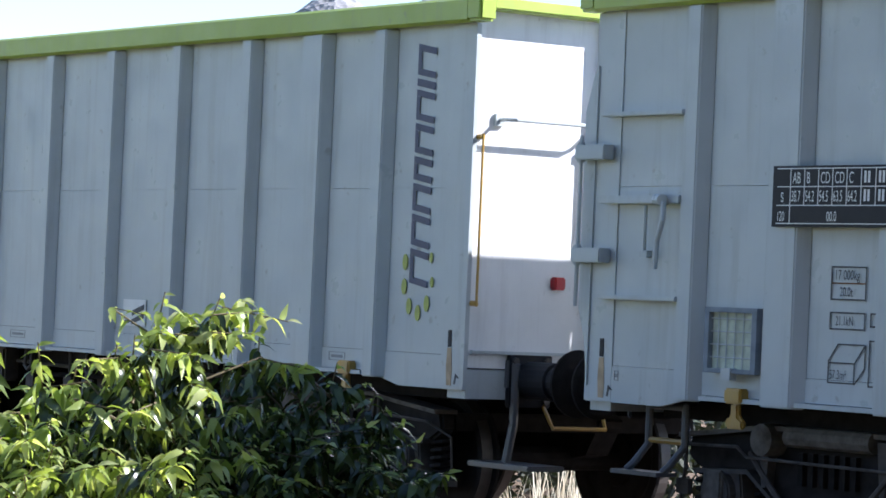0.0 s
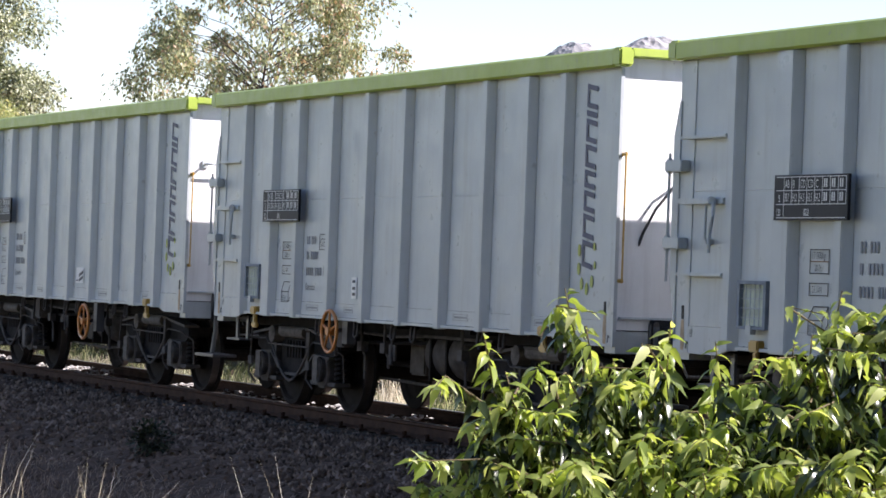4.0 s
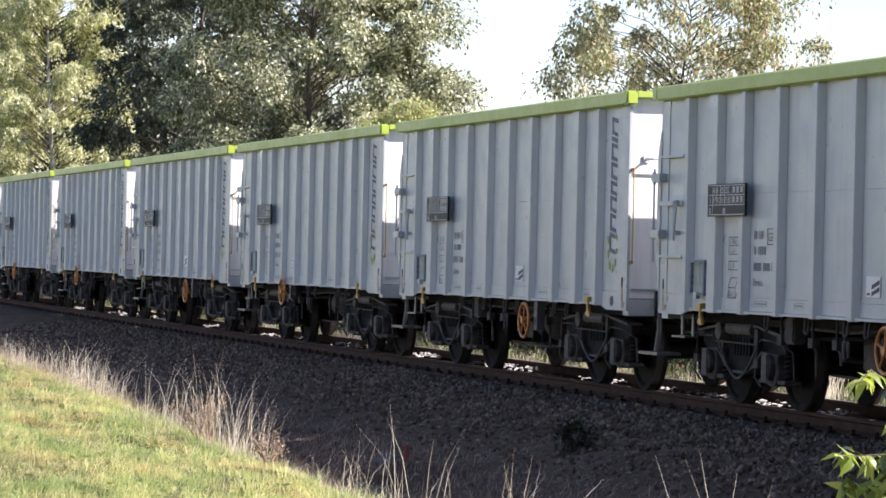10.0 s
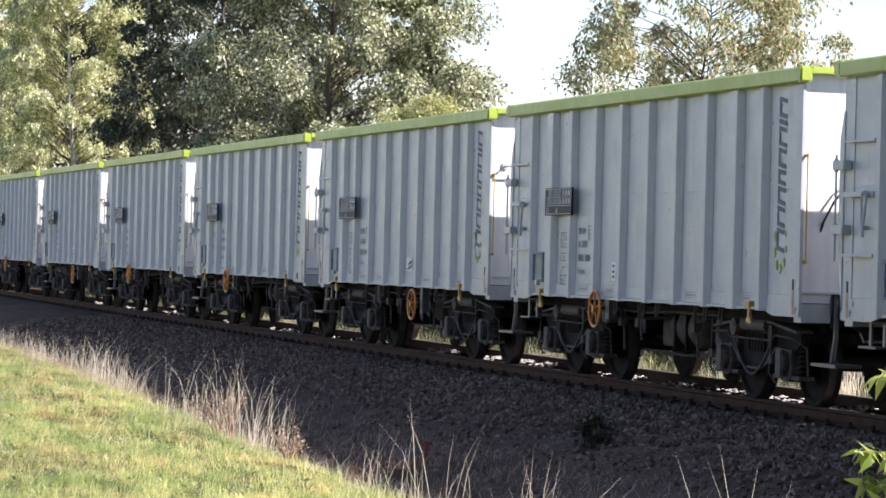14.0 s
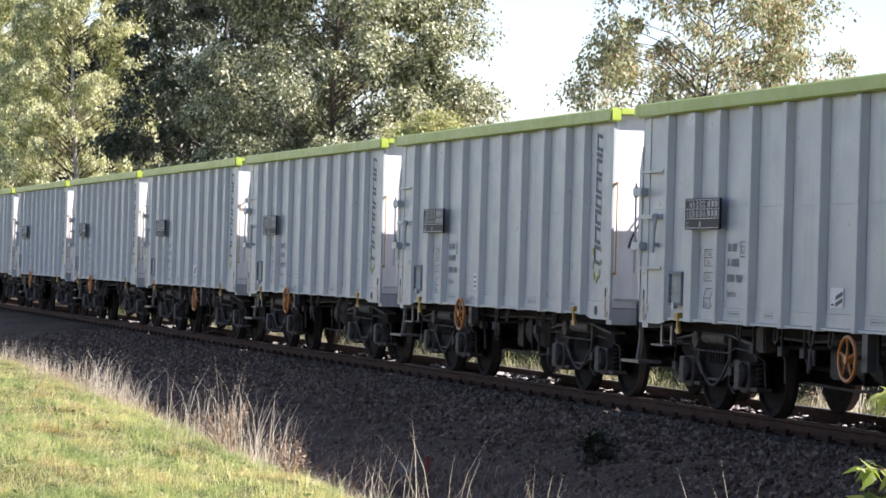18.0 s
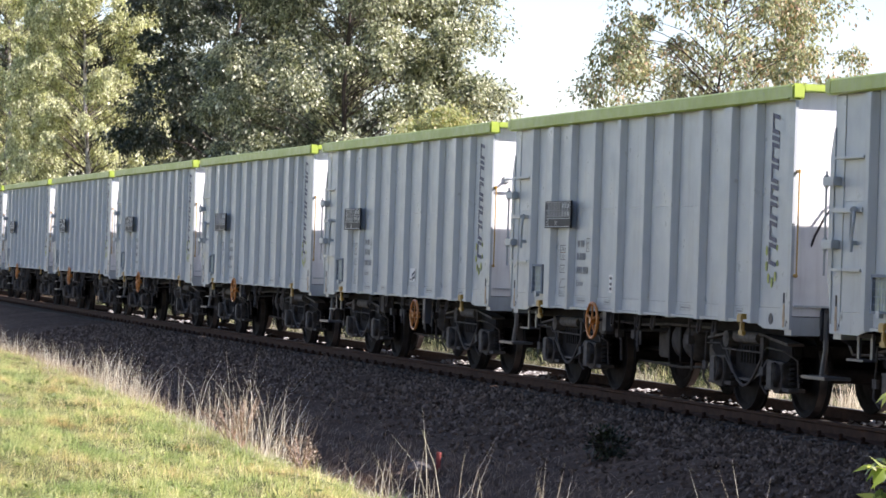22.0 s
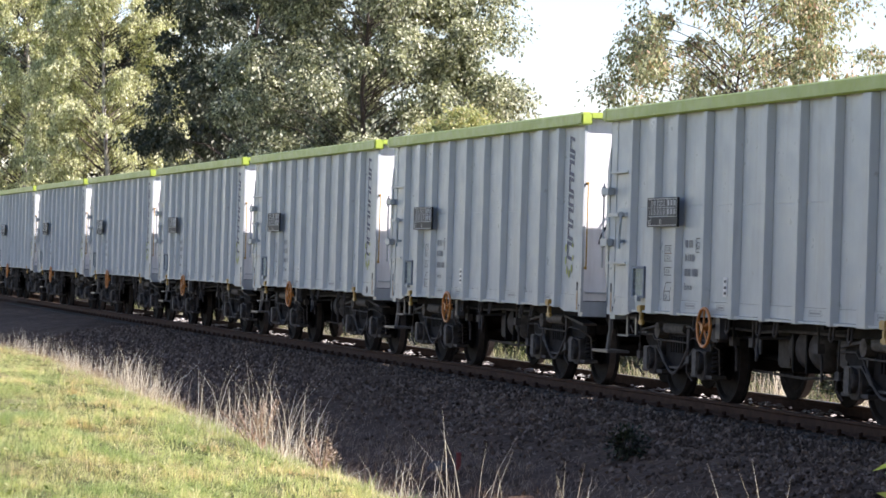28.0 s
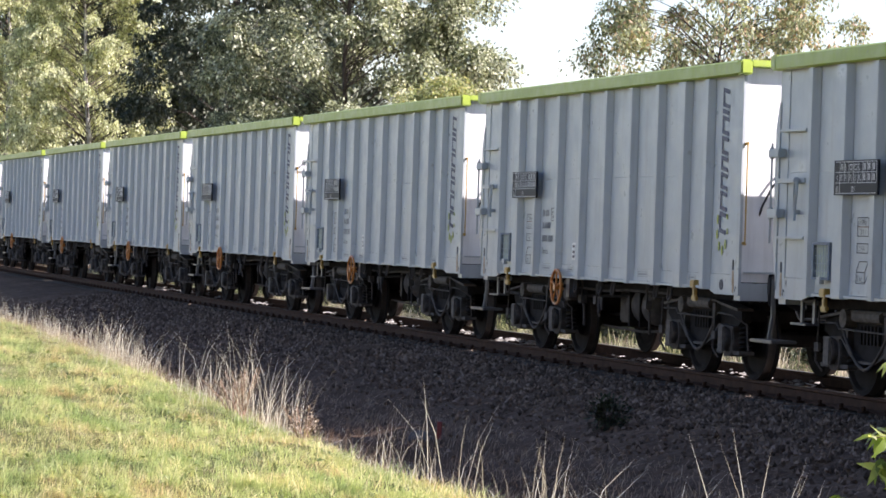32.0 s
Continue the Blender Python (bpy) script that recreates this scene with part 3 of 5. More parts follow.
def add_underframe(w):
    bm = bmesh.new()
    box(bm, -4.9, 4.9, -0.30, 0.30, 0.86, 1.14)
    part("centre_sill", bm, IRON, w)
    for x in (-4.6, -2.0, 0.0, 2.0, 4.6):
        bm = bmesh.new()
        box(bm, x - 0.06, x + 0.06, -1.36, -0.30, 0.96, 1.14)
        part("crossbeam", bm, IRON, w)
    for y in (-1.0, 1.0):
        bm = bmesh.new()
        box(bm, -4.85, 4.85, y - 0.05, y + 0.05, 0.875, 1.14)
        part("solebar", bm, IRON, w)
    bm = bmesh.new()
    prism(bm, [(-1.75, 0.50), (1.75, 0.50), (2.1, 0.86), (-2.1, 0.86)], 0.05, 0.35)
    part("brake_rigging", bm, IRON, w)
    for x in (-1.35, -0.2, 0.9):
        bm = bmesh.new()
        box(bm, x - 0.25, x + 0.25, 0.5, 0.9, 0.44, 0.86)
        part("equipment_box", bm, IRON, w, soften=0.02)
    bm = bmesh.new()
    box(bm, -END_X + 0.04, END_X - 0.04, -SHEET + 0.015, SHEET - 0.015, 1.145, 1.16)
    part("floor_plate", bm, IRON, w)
    bm = bmesh.new()
    lathe(bm, [(0.06, -0.50), (0.21, -0.46), (0.245, -0.38), (0.245, 0.38), (0.21, 0.46), (0.06, 0.50)], (0.55, -0.78, 0.72), "x", 20)
    part("air_tank", bm, BOGIE_IRON, w, "grimy cylindrical air tank", smooth=True)
    for x in (0.35, 0.75):
        bm = bmesh.new()
        box(bm, x - 0.02, x + 0.02, -1.04, -0.52, 0.465, 1.0)
        part("tank_strap", bm, IRON, w)
    for pts in ([(-1.6, -0.95, 0.78), (1.5, -0.95, 0.86), (2.3, -0.7, 0.8)], [(-2.2, -0.5, 0.55), (2.2, -0.5, 0.55)]):
        bm = bmesh.new()
        rod(bm, pts, 0.022, 6)
        part("brake_rod", bm, IRON, w)
    for c in ((-0.75, -0.35, -0.80, -0.45, 0.48, 0.98), (-1.75, -1.5, -1.25, -1.1, 0.72, 1.0), (1.35, 1.6, -0.9, -0.6, 0.55, 0.98)):
        bm = bmesh.new()
        box(bm, *c)
        part("brake_valve", bm, BOGIE_IRON, w, soften=0.02)
    for x in (-2.0, -0.9, 0.1, 0.62, 2.25, 2.75):
        bm = bmesh.new()
        rod(bm, [(x, -1.36, 1.0), (x, -1.37, 0.87), (x + 0.05, -1.37, 0.84), (x + 0.10, -1.37, 0.87), (x + 0.10, -1.36, 1.0)], 0.016, 6)
        part("rope_eye", bm, BOGIE_IRON, w)
    for x, low in ((-1.05, 0.42), (-0.42, 0.55), (1.55, 0.40), (-1.9, 0.62)):
        bm = bmesh.new()
        rod(bm, [(x, -1.22, 1.0), (x + 0.01, -1.22, 0.74), (x + 0.09, -1.21, 0.66), (x + 0.08, -1.2, low)], 0.017, 6)
        box(bm, x - 0.05, x + 0.07, -1.25, -1.17, 0.70, 0.80)
        part("hanging_pipe", bm, BOGIE_IRON, w)
    for y, z in ((-1.12, 0.90), (-0.62, 0.40)):
        bm = bmesh.new()
        rod(bm, [(-2.0, y, z), (-0.4, y, z - 0.03), (0.3, y + 0.05, z), (2.0, y + 0.03, z)], 0.016, 6)
        part("brake_pipe", bm, BOGIE_IRON, w)
    # a changeover handle and plate
    bm = bmesh.new()
    rod(bm, [(0.05, -1.30, 0.98), (0.05, -1.34, 0.72), (0.12, -1.36, 0.60)], 0.018, 6)
    box(bm, -0.03, 0.14, -1.33, -1.31, 0.64, 0.80)
    part("changeover_lever", bm, BOGIE_IRON, w)


def strip(bm, pts, t, lo, hi):
    """A bar of thickness t that follows a line of x, z points, from lo to hi across."""
    prism(bm, pts + [(x, z - t) for x, z in reversed(pts)], lo, hi)


def add_frame_details(b):
    """Flanges, lugs, stiffeners, pipes and levers on the near side frame."""
    bm = bmesh.new()
    strip(bm, [(-1.28, 0.80), (-0.76, 0.855), (-0.52, 0.885), (0.52, 0.885), (0.76, 0.855), (1.28, 0.80)], 0.028, -1.17, -0.98)
    part("top_flange", bm, PALE_IRON, b)
    bm = bmesh.new()
    strip(bm, [(-1.14, 0.595), (-0.66, 0.615), (-0.42, 0.455), (-0.22, 0.385), (0.22, 0.385), (0.42, 0.455), (0.66, 0.615), (1.14, 0.595)], 0.028, -1.16, -0.98)
    part("lower_flange", bm, BOGIE_IRON, b)
    for x in (-0.50, 0.50):
        bm = bmesh.new()
        prism(bm, [(x - 0.05, 0.84), (x + 0.05, 0.84), (x + 0.018, 0.52), (x - 0.018, 0.52)], -1.165, -1.10)
        part("stiffener", bm, BOGIE_IRON, b)
    bm = bmesh.new()
    lathe(bm, [(0.055, -1.235), (0.095, -1.225), (0.10, -1.10)], (-0.47, 0, 0.80), "y", 14)
    part("lug", bm, PALE_IRON, b)
    bm = bmesh.new()
    rod(bm, [(-1.34, -1.08, 0.72), (-1.22, -1.19, 0.735), (-0.72, -1.19, 0.745), (-0.62, -1.2, 0.69), (0.60, -1.2, 0.68), (0.74, -1.19, 0.74), (1.22, -1.19, 0.72), (1.36, -1.08, 0.62), (1.36, -1.06, 0.34)], 0.010, 6)
    part("air_pipe", bm, BOGIE_IRON, b)
    for x in (-1.17, 0.66):
        bm = bmesh.new()
        rod(bm, [(x, -1.20, 0.86), (x + 0.02, -1.215, 0.60), (x - 0.03, -1.215, 0.34), (x + 0.05, -1.17, 0.24)], 0.012, 6)
        box(bm, x - 0.05, x + 0.06, -1.225, -1.19, 0.44, 0.53)
        part("hanger", bm, BOGIE_IRON, b)


def add_bogie(w, cx):
    b = new("bogie", None)
    b.parent, b.location = w, (cx, 0, 0)
    tagged(b, "grimy two-axle cast bogie")
    for s in (-1, 1):
        ya, yb = sorted((s * 0.98, s * 1.10))
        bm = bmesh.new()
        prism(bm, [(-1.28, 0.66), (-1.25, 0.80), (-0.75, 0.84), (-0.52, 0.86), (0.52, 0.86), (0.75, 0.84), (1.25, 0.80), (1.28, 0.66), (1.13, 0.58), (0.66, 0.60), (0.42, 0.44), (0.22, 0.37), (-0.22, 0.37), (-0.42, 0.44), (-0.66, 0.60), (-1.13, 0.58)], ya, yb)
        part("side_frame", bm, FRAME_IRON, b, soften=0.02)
        # upper tube-like lug and side bearer
        bm = bmesh.new()
        rod(bm, [(-0.30, s * 1.15, 0.83), (0.42, s * 1.15, 0.83)], 0.062, 10)
        part("side_bearer", bm, PALE_IRON, b)
        if s > 0:
            continue
        add_frame_details(b)
        bm = bmesh.new()
        for k in range(6):
            box(bm, -0.24 + 0.09 * k, -0.20 + 0.09 * k, min(s * 1.10, s * 1.135), max(s * 1.10, s * 1.135), 0.55, 0.74)
        part("brake_grille", bm, IRON, b)
        for ax in (-0.9, 0.9):
            bm = bmesh.new()
            prism(bm, [(ax - 0.16, 0.30), (ax - 0.19, 0.42), (ax - 0.16, 0.60), (ax + 0.16, 0.60), (ax + 0.19, 0.42), (ax + 0.16, 0.30), (ax + 0.08, 0.26), (ax - 0.08, 0.26)], *sorted((s * 0.93, s * 1.14)))
            lathe(bm, [(0.135, min(s * 1.13, s * 1.20)), (0.135, max(s * 1.13, s * 1.20))], (ax, 0, 0.46), "y", 14)
            box_ = part("axle_box", bm, BOGIE_IRON, b, soften=0.012)
            bm = bmesh.new()
            box(bm, ax - 0.085, ax + 0.085, -1.225, -1.19, 0.31, 0.60)
            part("cover_plate", bm, PALE_IRON, box_, soften=0.014)
            for d in (-0.27, 0.27):
                if s > 0:
                    continue
                bm = bmesh.new()
                rod(bm, [(ax + d + 0.062 * math.cos(k * 0.7), s * 1.02 + 0.062 * math.sin(k * 0.7), 0.33 + 0.0058 * k) for k in range(52)], 0.016, 5)
                part("spring", bm, FRAME_IRON, b)
                bm = bmesh.new()
                box(bm, ax + d - 0.10, ax + d + 0.10, *sorted((s * 0.95, s * 1.13)), 0.285, 0.325)
                part("spring_seat", bm, BOGIE_IRON, b)
        bm = bmesh.new()
        pts = []
        for k in range(13):
            u = -0.62 + 1.24 * k / 12
            pts.append((u, s * 1.17, 0.30 + 0.42 * abs(u / 0.62) ** 1.7))
        rod(bm, pts, 0.018, 6)
        part("brake_loop", bm, BOGIE_IRON, b)
        for ax in (-0.42, 0.42) if s < 0 else ():
            bm = bmesh.new()
            box(bm, ax - 0.05, ax + 0.05, *sorted((s * 0.70, s * 0.82)), 0.30, 0.62)
            part("brake_block", bm, IRON, b)
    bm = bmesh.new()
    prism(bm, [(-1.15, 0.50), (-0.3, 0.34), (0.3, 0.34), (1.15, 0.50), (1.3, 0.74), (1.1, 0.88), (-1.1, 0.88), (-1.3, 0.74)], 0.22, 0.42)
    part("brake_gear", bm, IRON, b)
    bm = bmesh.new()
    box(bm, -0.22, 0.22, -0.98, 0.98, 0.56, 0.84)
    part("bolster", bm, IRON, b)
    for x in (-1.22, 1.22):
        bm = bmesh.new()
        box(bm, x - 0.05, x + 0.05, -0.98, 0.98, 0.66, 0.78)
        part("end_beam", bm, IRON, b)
    for ax in (-0.9, 0.9):
        bm = bmesh.new()
        lathe(bm, [(0.085, -0.95), (0.085, 0.95)], (0, 0, 0), "y", 12)
        for s in (-1, 1):
            prof = [(0.10, 0.66), (0.19, 0.665), (0.20, 0.70), (0.36, 0.72), (0.40, 0.70), (0.485, 0.685), (0.485, 0.712), (0.462, 0.728), (0.458, 0.815), (0.41, 0.82), (0.38, 0.785), (0.20, 0.79), (0.17, 0.82), (0.10, 0.82)]
            prof = [(r, s * h) for r, h in prof]
            lathe(bm, prof, (0, 0, 0), "y", 40)
        for f in bm.faces:
            c = f.calc_center_median()
            r = math.hypot(c.x, c.z)
            if 0.435 < r < 0.462 and abs(c.y) > 0.73 or 0.455 < r < 0.47:
                f.material_index = 1
        o = part("wheelset", bm, [IRON, TREAD], b, "dark wheels with worn bright treads")
        o.location = (ax, 0, 0.46)


def build_wagon():
    w = thing("open_wagon", "light grey high-sided open freight wagon with lime-green rim", "wagon", "wagons of the train")
    add_side(w, -1), add_side(w, 1)
    add_end(w, 1), add_end(w, -1)
    add_near_fittings(w)
    add_steps(w)
    add_underframe(w)
    add_bogie(w, -3.27), add_bogie(w, 3.27)
    return w


def crushed_stone(seed):
    """The load: stones heaped in the wagon, in two or three low cones."""
    rnd = random.Random(seed)
    cones = [(rnd.uniform(0.3, 1.2), rnd.uniform(-0.1, 0.2), rnd.uniform(3.48, 3.60)), (rnd.uniform(2.2, 3.6), rnd.uniform(-0.1, 0.2), rnd.uniform(3.5, 3.64)), (rnd.uniform(-3.6, -1.8), 0.0, rnd.uniform(3.5, 3.64))]
    if seed == 0:
        cones = [(2.9, 0.0, 3.80), (1.35, 0.0, 3.80), (-2.5, 0, 3.4)]
    if seed == 1:
        cones = [(-2.9, 0.0, 3.63), (3.9, 0.1, 3.66), (0.5, 0, 3.46)]
    nx, ny = 150, 42
    xs, ys = np.linspace(-5.05, 5.05, nx), np.linspace(-1.37, 1.37, ny)
    verts, faces = [], []
    for x in xs:
        for y in ys:
            z = 2.95
            for a, b, h in cones:
                z = max(z, h - 0.62 * max(0.0, math.hypot(x - a, (y - b) * 1.1) - 0.15))
            z = min(z, h + 1.0) + 0.05 * noise.noise(Vector((x * 2.3, y * 2.3, seed * 7.1))) + 0.045 * noise.noise(Vector((x * 9, y * 9, seed * 3.3)))
            verts.append((x, y, z))
    for i in range(nx - 1):
        for j in range(ny - 1):
            a = i * ny + j
            faces.append((a, a + ny, a + ny + 1, a + 1))
    me = bpy.data.meshes.new("crushed_stone")
    me.from_pydata(verts, [], faces)
    me.materials.append(STONE)
    return me


m_, nt_, b_ = node_mat("pale_crushed_stone", 0.9)
v_ = add(nt_, "ShaderNodeTexVoronoi", Scale=16.0)
nt_.links.new(nt_.nodes.new("ShaderNodeTexCoord").outputs["Object"], v_.inputs["Vector"])
c_ = ramp(nt_, noise_tex(nt_, 14, 5), [(0.3, (0.20, 0.195, 0.19)), (0.55, (0.31, 0.305, 0.30)), (0.8, (0.42, 0.41, 0.40))])
nt_.links.new(c_, b_.inputs["Base Color"])
bump(nt_, b_, v_.outputs["Distance"], 0.7, 0.03)
STONE = m_

wagon = build_wagon()
WAGONS = [wagon]
for k in range(22):
    if k:
        WAGONS.append(copy_thing(wagon, Matrix()))
DULL = {}
for w in WAGONS[3:]:
    # the later wagons' bars are grimy rather than yellow
    for o in w.children:
        if o.name.startswith("shunters_bar"):
            if o.data.name not in DULL:
                DULL[o.data.name] = o.data.copy()
                DULL[o.data.name].materials[0] = GRIMY
            o.data = DULL[o.data.name]
            tagged(o, "grimy grey bar")
LOADS = [crushed_stone(i) for i in range(4)]
WAGON_X = [HEAD_X + PITCH + 0.16] + [HEAD_X - PITCH * k for k in range(21)]
for k, w in enumerate(WAGONS):
    if k == 1:
        tagged(w, "light grey open freight wagon with a red lamp at its end")
    # each wagon's own end handle: a bent bar on some, a hose on others
    bm = bmesh.new()
    if k in (1, 2, 4, 5, 6, 8, 11, 16, 19):
        rod(bm, [(5.16, -1.20, 2.72), (5.29, -1.20, 2.72), (5.32, -1.16, 2.72), (5.32, -0.46, 2.72), (5.29, -0.42, 2.72), (5.16, -0.42, 2.72)], 0.014, 8)
        box(bm, 5.174, 5.20, -1.235, -1.165, 2.68, 2.76)
        part("end_handle", bm, GREY, w, "grey bent-bar end handle")
    else:
        rod(bm, [(5.16, -1.18, 1.82), (5.21, -1.16, 1.94), (5.25, -1.07, 2.14), (5.27, -0.92, 2.33), (5.26, -0.74, 2.45), (5.18, -0.60, 2.48)], 0.013, 8)
        part("end_hose", bm, RUBBER, w, "dark bent hose on the end wall")
    if k in (0, 1, 2, 4, 5, 6, 8, 11):
        add_handbrake(w, 1.40, 0.75), add_sign(w, 0.89)
    else:
        add_handbrake(w, -1.29, 0.89), add_label(w, -0.84)
    add_ladder(w, k == 0)
    if k == 1:
        bm = bmesh.new()
        box(bm, 5.155, 5.23, -0.72, -0.63, 1.63, 1.715)
        part("tail_lamp", bm, RED, w, "small red tail lamp", soften=0.01)
    else:
        bm = bmesh.new()
        rod(bm, [(5.14, -0.48, 1.66), (5.20, -0.48, 1.66)], 0.05, 10)
        part("lamp_socket", bm, RUST, w)
    if k in (3, 5, 6, 9, 10, 14):
        bm = bmesh.new()
        lathe(bm, [(0.001, 0), (0.06, 0), (0.06, 0.004), (0.001, 0.004)], (4.66, -SHEET - 0.012, 1.06), "y", 16)
        part("sole_disc", bm, INK, w)
    ld = new("stone_load", LOADS[0 if k < 4 else 1 if k < 8 else 2 + k % 2])
    tagged(ld, "grey crushed stone heaped inside the open wagon", "gravel", kind="stuff")
    WAGONS[k] = (w, ld)

# ---- ground, ballast, track ----
def smooth(a, b, t):
    t = min(1, max(0, (t - a) / (b - a)))
    return t * t * (3 - 2 * t)


def crest(x):
    """Where the lawn breaks off towards the ditch."""
    return 4.90 + 0.0476 * max(0.0, -19 - max(x, -43)) + 0.07 * noise.noise(Vector((x * 0.3, 3.1, 0)))


def ground_z(x, y):
    p = y - bend(x)
    c = crest(x)
    if x < -400 or x > 300 or p > 60 or p < -60:
        return -0.45 if p > 12 else 0.0
    z = -0.85 * smooth(c - 0.1, c + 1.9, p) + 0.30 * smooth(9.2, 15.5, p)
    z += 0.05 * noise.noise(Vector((x * 0.5, y * 0.5, 0))) + 0.02 * noise.noise(Vector((x * 2, y * 2, 4)))
    return z


def sheet(name, xs, ys, zf, mat):
    verts = [(x, y, zf(x, y)) for x in xs for y in ys]
    n = len(ys)
    faces = [(i * n + j, (i + 1) * n + j, (i + 1) * n + j + 1, i * n + j + 1) for i in range(len(xs) - 1) for j in range(n - 1)]
    me = bpy.data.meshes.new(name)
    me.from_pydata(verts, [], faces)
    me.materials.append(mat)
    me.shade_smooth()
    return new(name, me)


def soil():
    m, nt, b = node_mat("lawn_and_dry_soil", 0.95)
    b.inputs["Specular IOR Level"].default_value = 0.1
    big = ramp(nt, noise_tex(nt, 2.0, 7, 0.7, (0.25, 1.0, 1.0)), [(0.38, (0.09, 0.11, 0.035)), (0.50, (0.19, 0.20, 0.075)), (0.58, (0.28, 0.26, 0.13)), (0.66, (0.38, 0.30, 0.18)), (0.74, (0.24, 0.18, 0.11))])
    fine = ramp(nt, noise_tex(nt, 9, 6), [(0.3, (0.28,) * 3), (0.7, (1.05,) * 3)])
    green = mix(nt, 1.0, big, fine, "MULTIPLY")
    dry = ramp(nt, noise_tex(nt, 3.0, 6), [(0.3, (0.11, 0.079, 0.054)), (0.7, (0.25, 0.185, 0.125))])
    co = nt.nodes.new("ShaderNodeTexCoord")
    sep = nt.nodes.new("ShaderNodeSeparateXYZ")
    nt.links.new(co.outputs["Object"], sep.inputs[0])
    edge = ramp(nt, sep.outputs["Z"], [(0.0, (1, 1, 1)), (0.02, (0, 0, 0))])
    mr = add(nt, "ShaderNodeMapRange")
    mr.inputs[1].default_value, mr.inputs[2].default_value, mr.inputs[3].default_value, mr.inputs[4].default_value = -0.30, -0.05, 1.0, 0.0
    nt.links.new(sep.outputs["Z"], mr.inputs[0])
    nt.links.new(mix(nt, mr.outputs[0], green, dry), b.inputs["Base Color"])
    bump(nt, b, noise_tex(nt, 14, 5), 0.6, 0.03)
    return m


SOIL = soil()
xs = [-4000, -2000, -1000, -600, -420] + list(np.arange(-400, -90, 6.0)) + list(np.arange(-90, 4, 0.6)) + [6, 12, 30, 80, 200, 310, 1000, 4000]
ys = [-4000, -1000, -300, -100, -50, -20, -8, -3, 0] + list(np.arange(1, 19, 0.35)) + [20, 22, 25, 30, 40, 59, 62, 100, 300, 1000, 4000]
ground = sheet("ground", xs, ys, ground_z, SOIL)
tagged(ground, "mown lawn, dry ditch and rough ground beside the railway", "ground", kind="structure")


def ballast_mat():
    m, nt, b = node_mat("brown_grey_ballast", 0.95)
    b.inputs["Specular IOR Level"].default_value = 0.1
    v = add(nt, "ShaderNodeTexVoronoi", Scale=17.0)
    nt.links.new(nt.nodes.new("ShaderNodeTexCoord").outputs["Object"], v.inputs["Vector"])
    c = ramp(nt, noise_tex(nt, 12, 5), [(0.3, (0.07, 0.048, 0.034)), (0.7, (0.175, 0.125, 0.09))])
    stain = ramp(nt, noise_tex(nt, 0.7, 4), [(0.35, (0.7, 0.66, 0.62)), (0.7, (1.1, 1.05, 1.0))])
    nt.links.new(mix(nt, 1.0, c, stain, "MULTIPLY"), b.inputs["Base Color"])
    bump(nt, b, v.outputs["Distance"], 0.8, 0.025)
    return m


BALLAST = ballast_mat()


def ballast_z(p, x=0.0):
    if p < 12.3:
        return -0.78 + 0.58 * smooth(8.2, 12.3, p) ** 0.8
    return -0.20 - 0.42 * smooth(15.2, 17.6, p)


bx = list(np.arange(-420, -80, 5.0)) + list(np.arange(-80, 3, 0.25)) + list(np.arange(3, 60, 5.0))
bp = list(np.arange(8.3, 12.3, 0.16)) + [12.6, 13.0, 13.6, 14.2, 14.6, 15.2, 15.8, 16.4, 17.0, 17.6, 18.0]
verts = []
for x in bx:
    for p in bp:
        n = 0.05 * noise.noise(Vector((x * 1.7, p * 1.7, 9))) + 0.04 * noise.noise(Vector((x * 7, p * 7, 2)))
        verts.append((x, p + bend(x), ballast_z(p) + (n if abs(p - 13.6) > 0.9 else n * 0.4) + (-0.12 if p < 8.4 or p > 17.7 else 0)))
n = len(bp)
me = bpy.data.meshes.new("ballast")
me.from_pydata(verts, [], [(i * n + j, (i + 1) * n + j, (i + 1) * n + j + 1, i * n + j + 1) for i in range(len(bx) - 1) for j in range(n - 1)])
me.materials.append(BALLAST)
tagged(new("ballast", me), "brown-grey ballast bank under the track", "ballast", kind="structure")


def scatter_mesh(name, positions, shapes, mat, label, category, smooth_it=False):
    """Many small pieces in one mesh: positions as rows of x, y, z, size, turn, shape."""
    V, F, off = [], [], 0
    for x, y, z, s, a, k in positions:
        sv, sf = shapes[k]
        c, q = math.cos(a), math.sin(a)
        R = np.array([[c, -q, 0], [q, c, 0], [0, 0, 1]])
        V.append((sv * s) @ R.T + (x, y, z))
        F.append(sf + off)
        off += len(sv)
    V = np.concatenate(V)
    me = bpy.data.meshes.new(name)
    F = np.concatenate(F)
    me.from_pydata(V.tolist(), [], F.tolist())
    me.materials.append(mat)
    if smooth_it:
        me.shade_smooth()
    return tagged(new(name, me), label, category, kind="stuff")


def stone_shapes(count=8, seed=5):
    rnd = np.random.RandomState(seed)
    f = np.array([(0, 2, 4), (2, 1, 4), (1, 3, 4), (3, 0, 4), (2, 0, 5), (1, 2, 5), (3, 1, 5), (0, 3, 5)])
    out = []
    for _ in range(count):
        v = np.array([(1, 0, 0), (-1, 0, 0), (0, 1, 0), (0, -1, 0), (0, 0, 1), (0, 0, -1)], float) * rnd.uniform(0.35, 0.75, (6, 1)) + rnd.uniform(-0.22, 0.22, (6, 3))
        out.append((v, f))
    return out


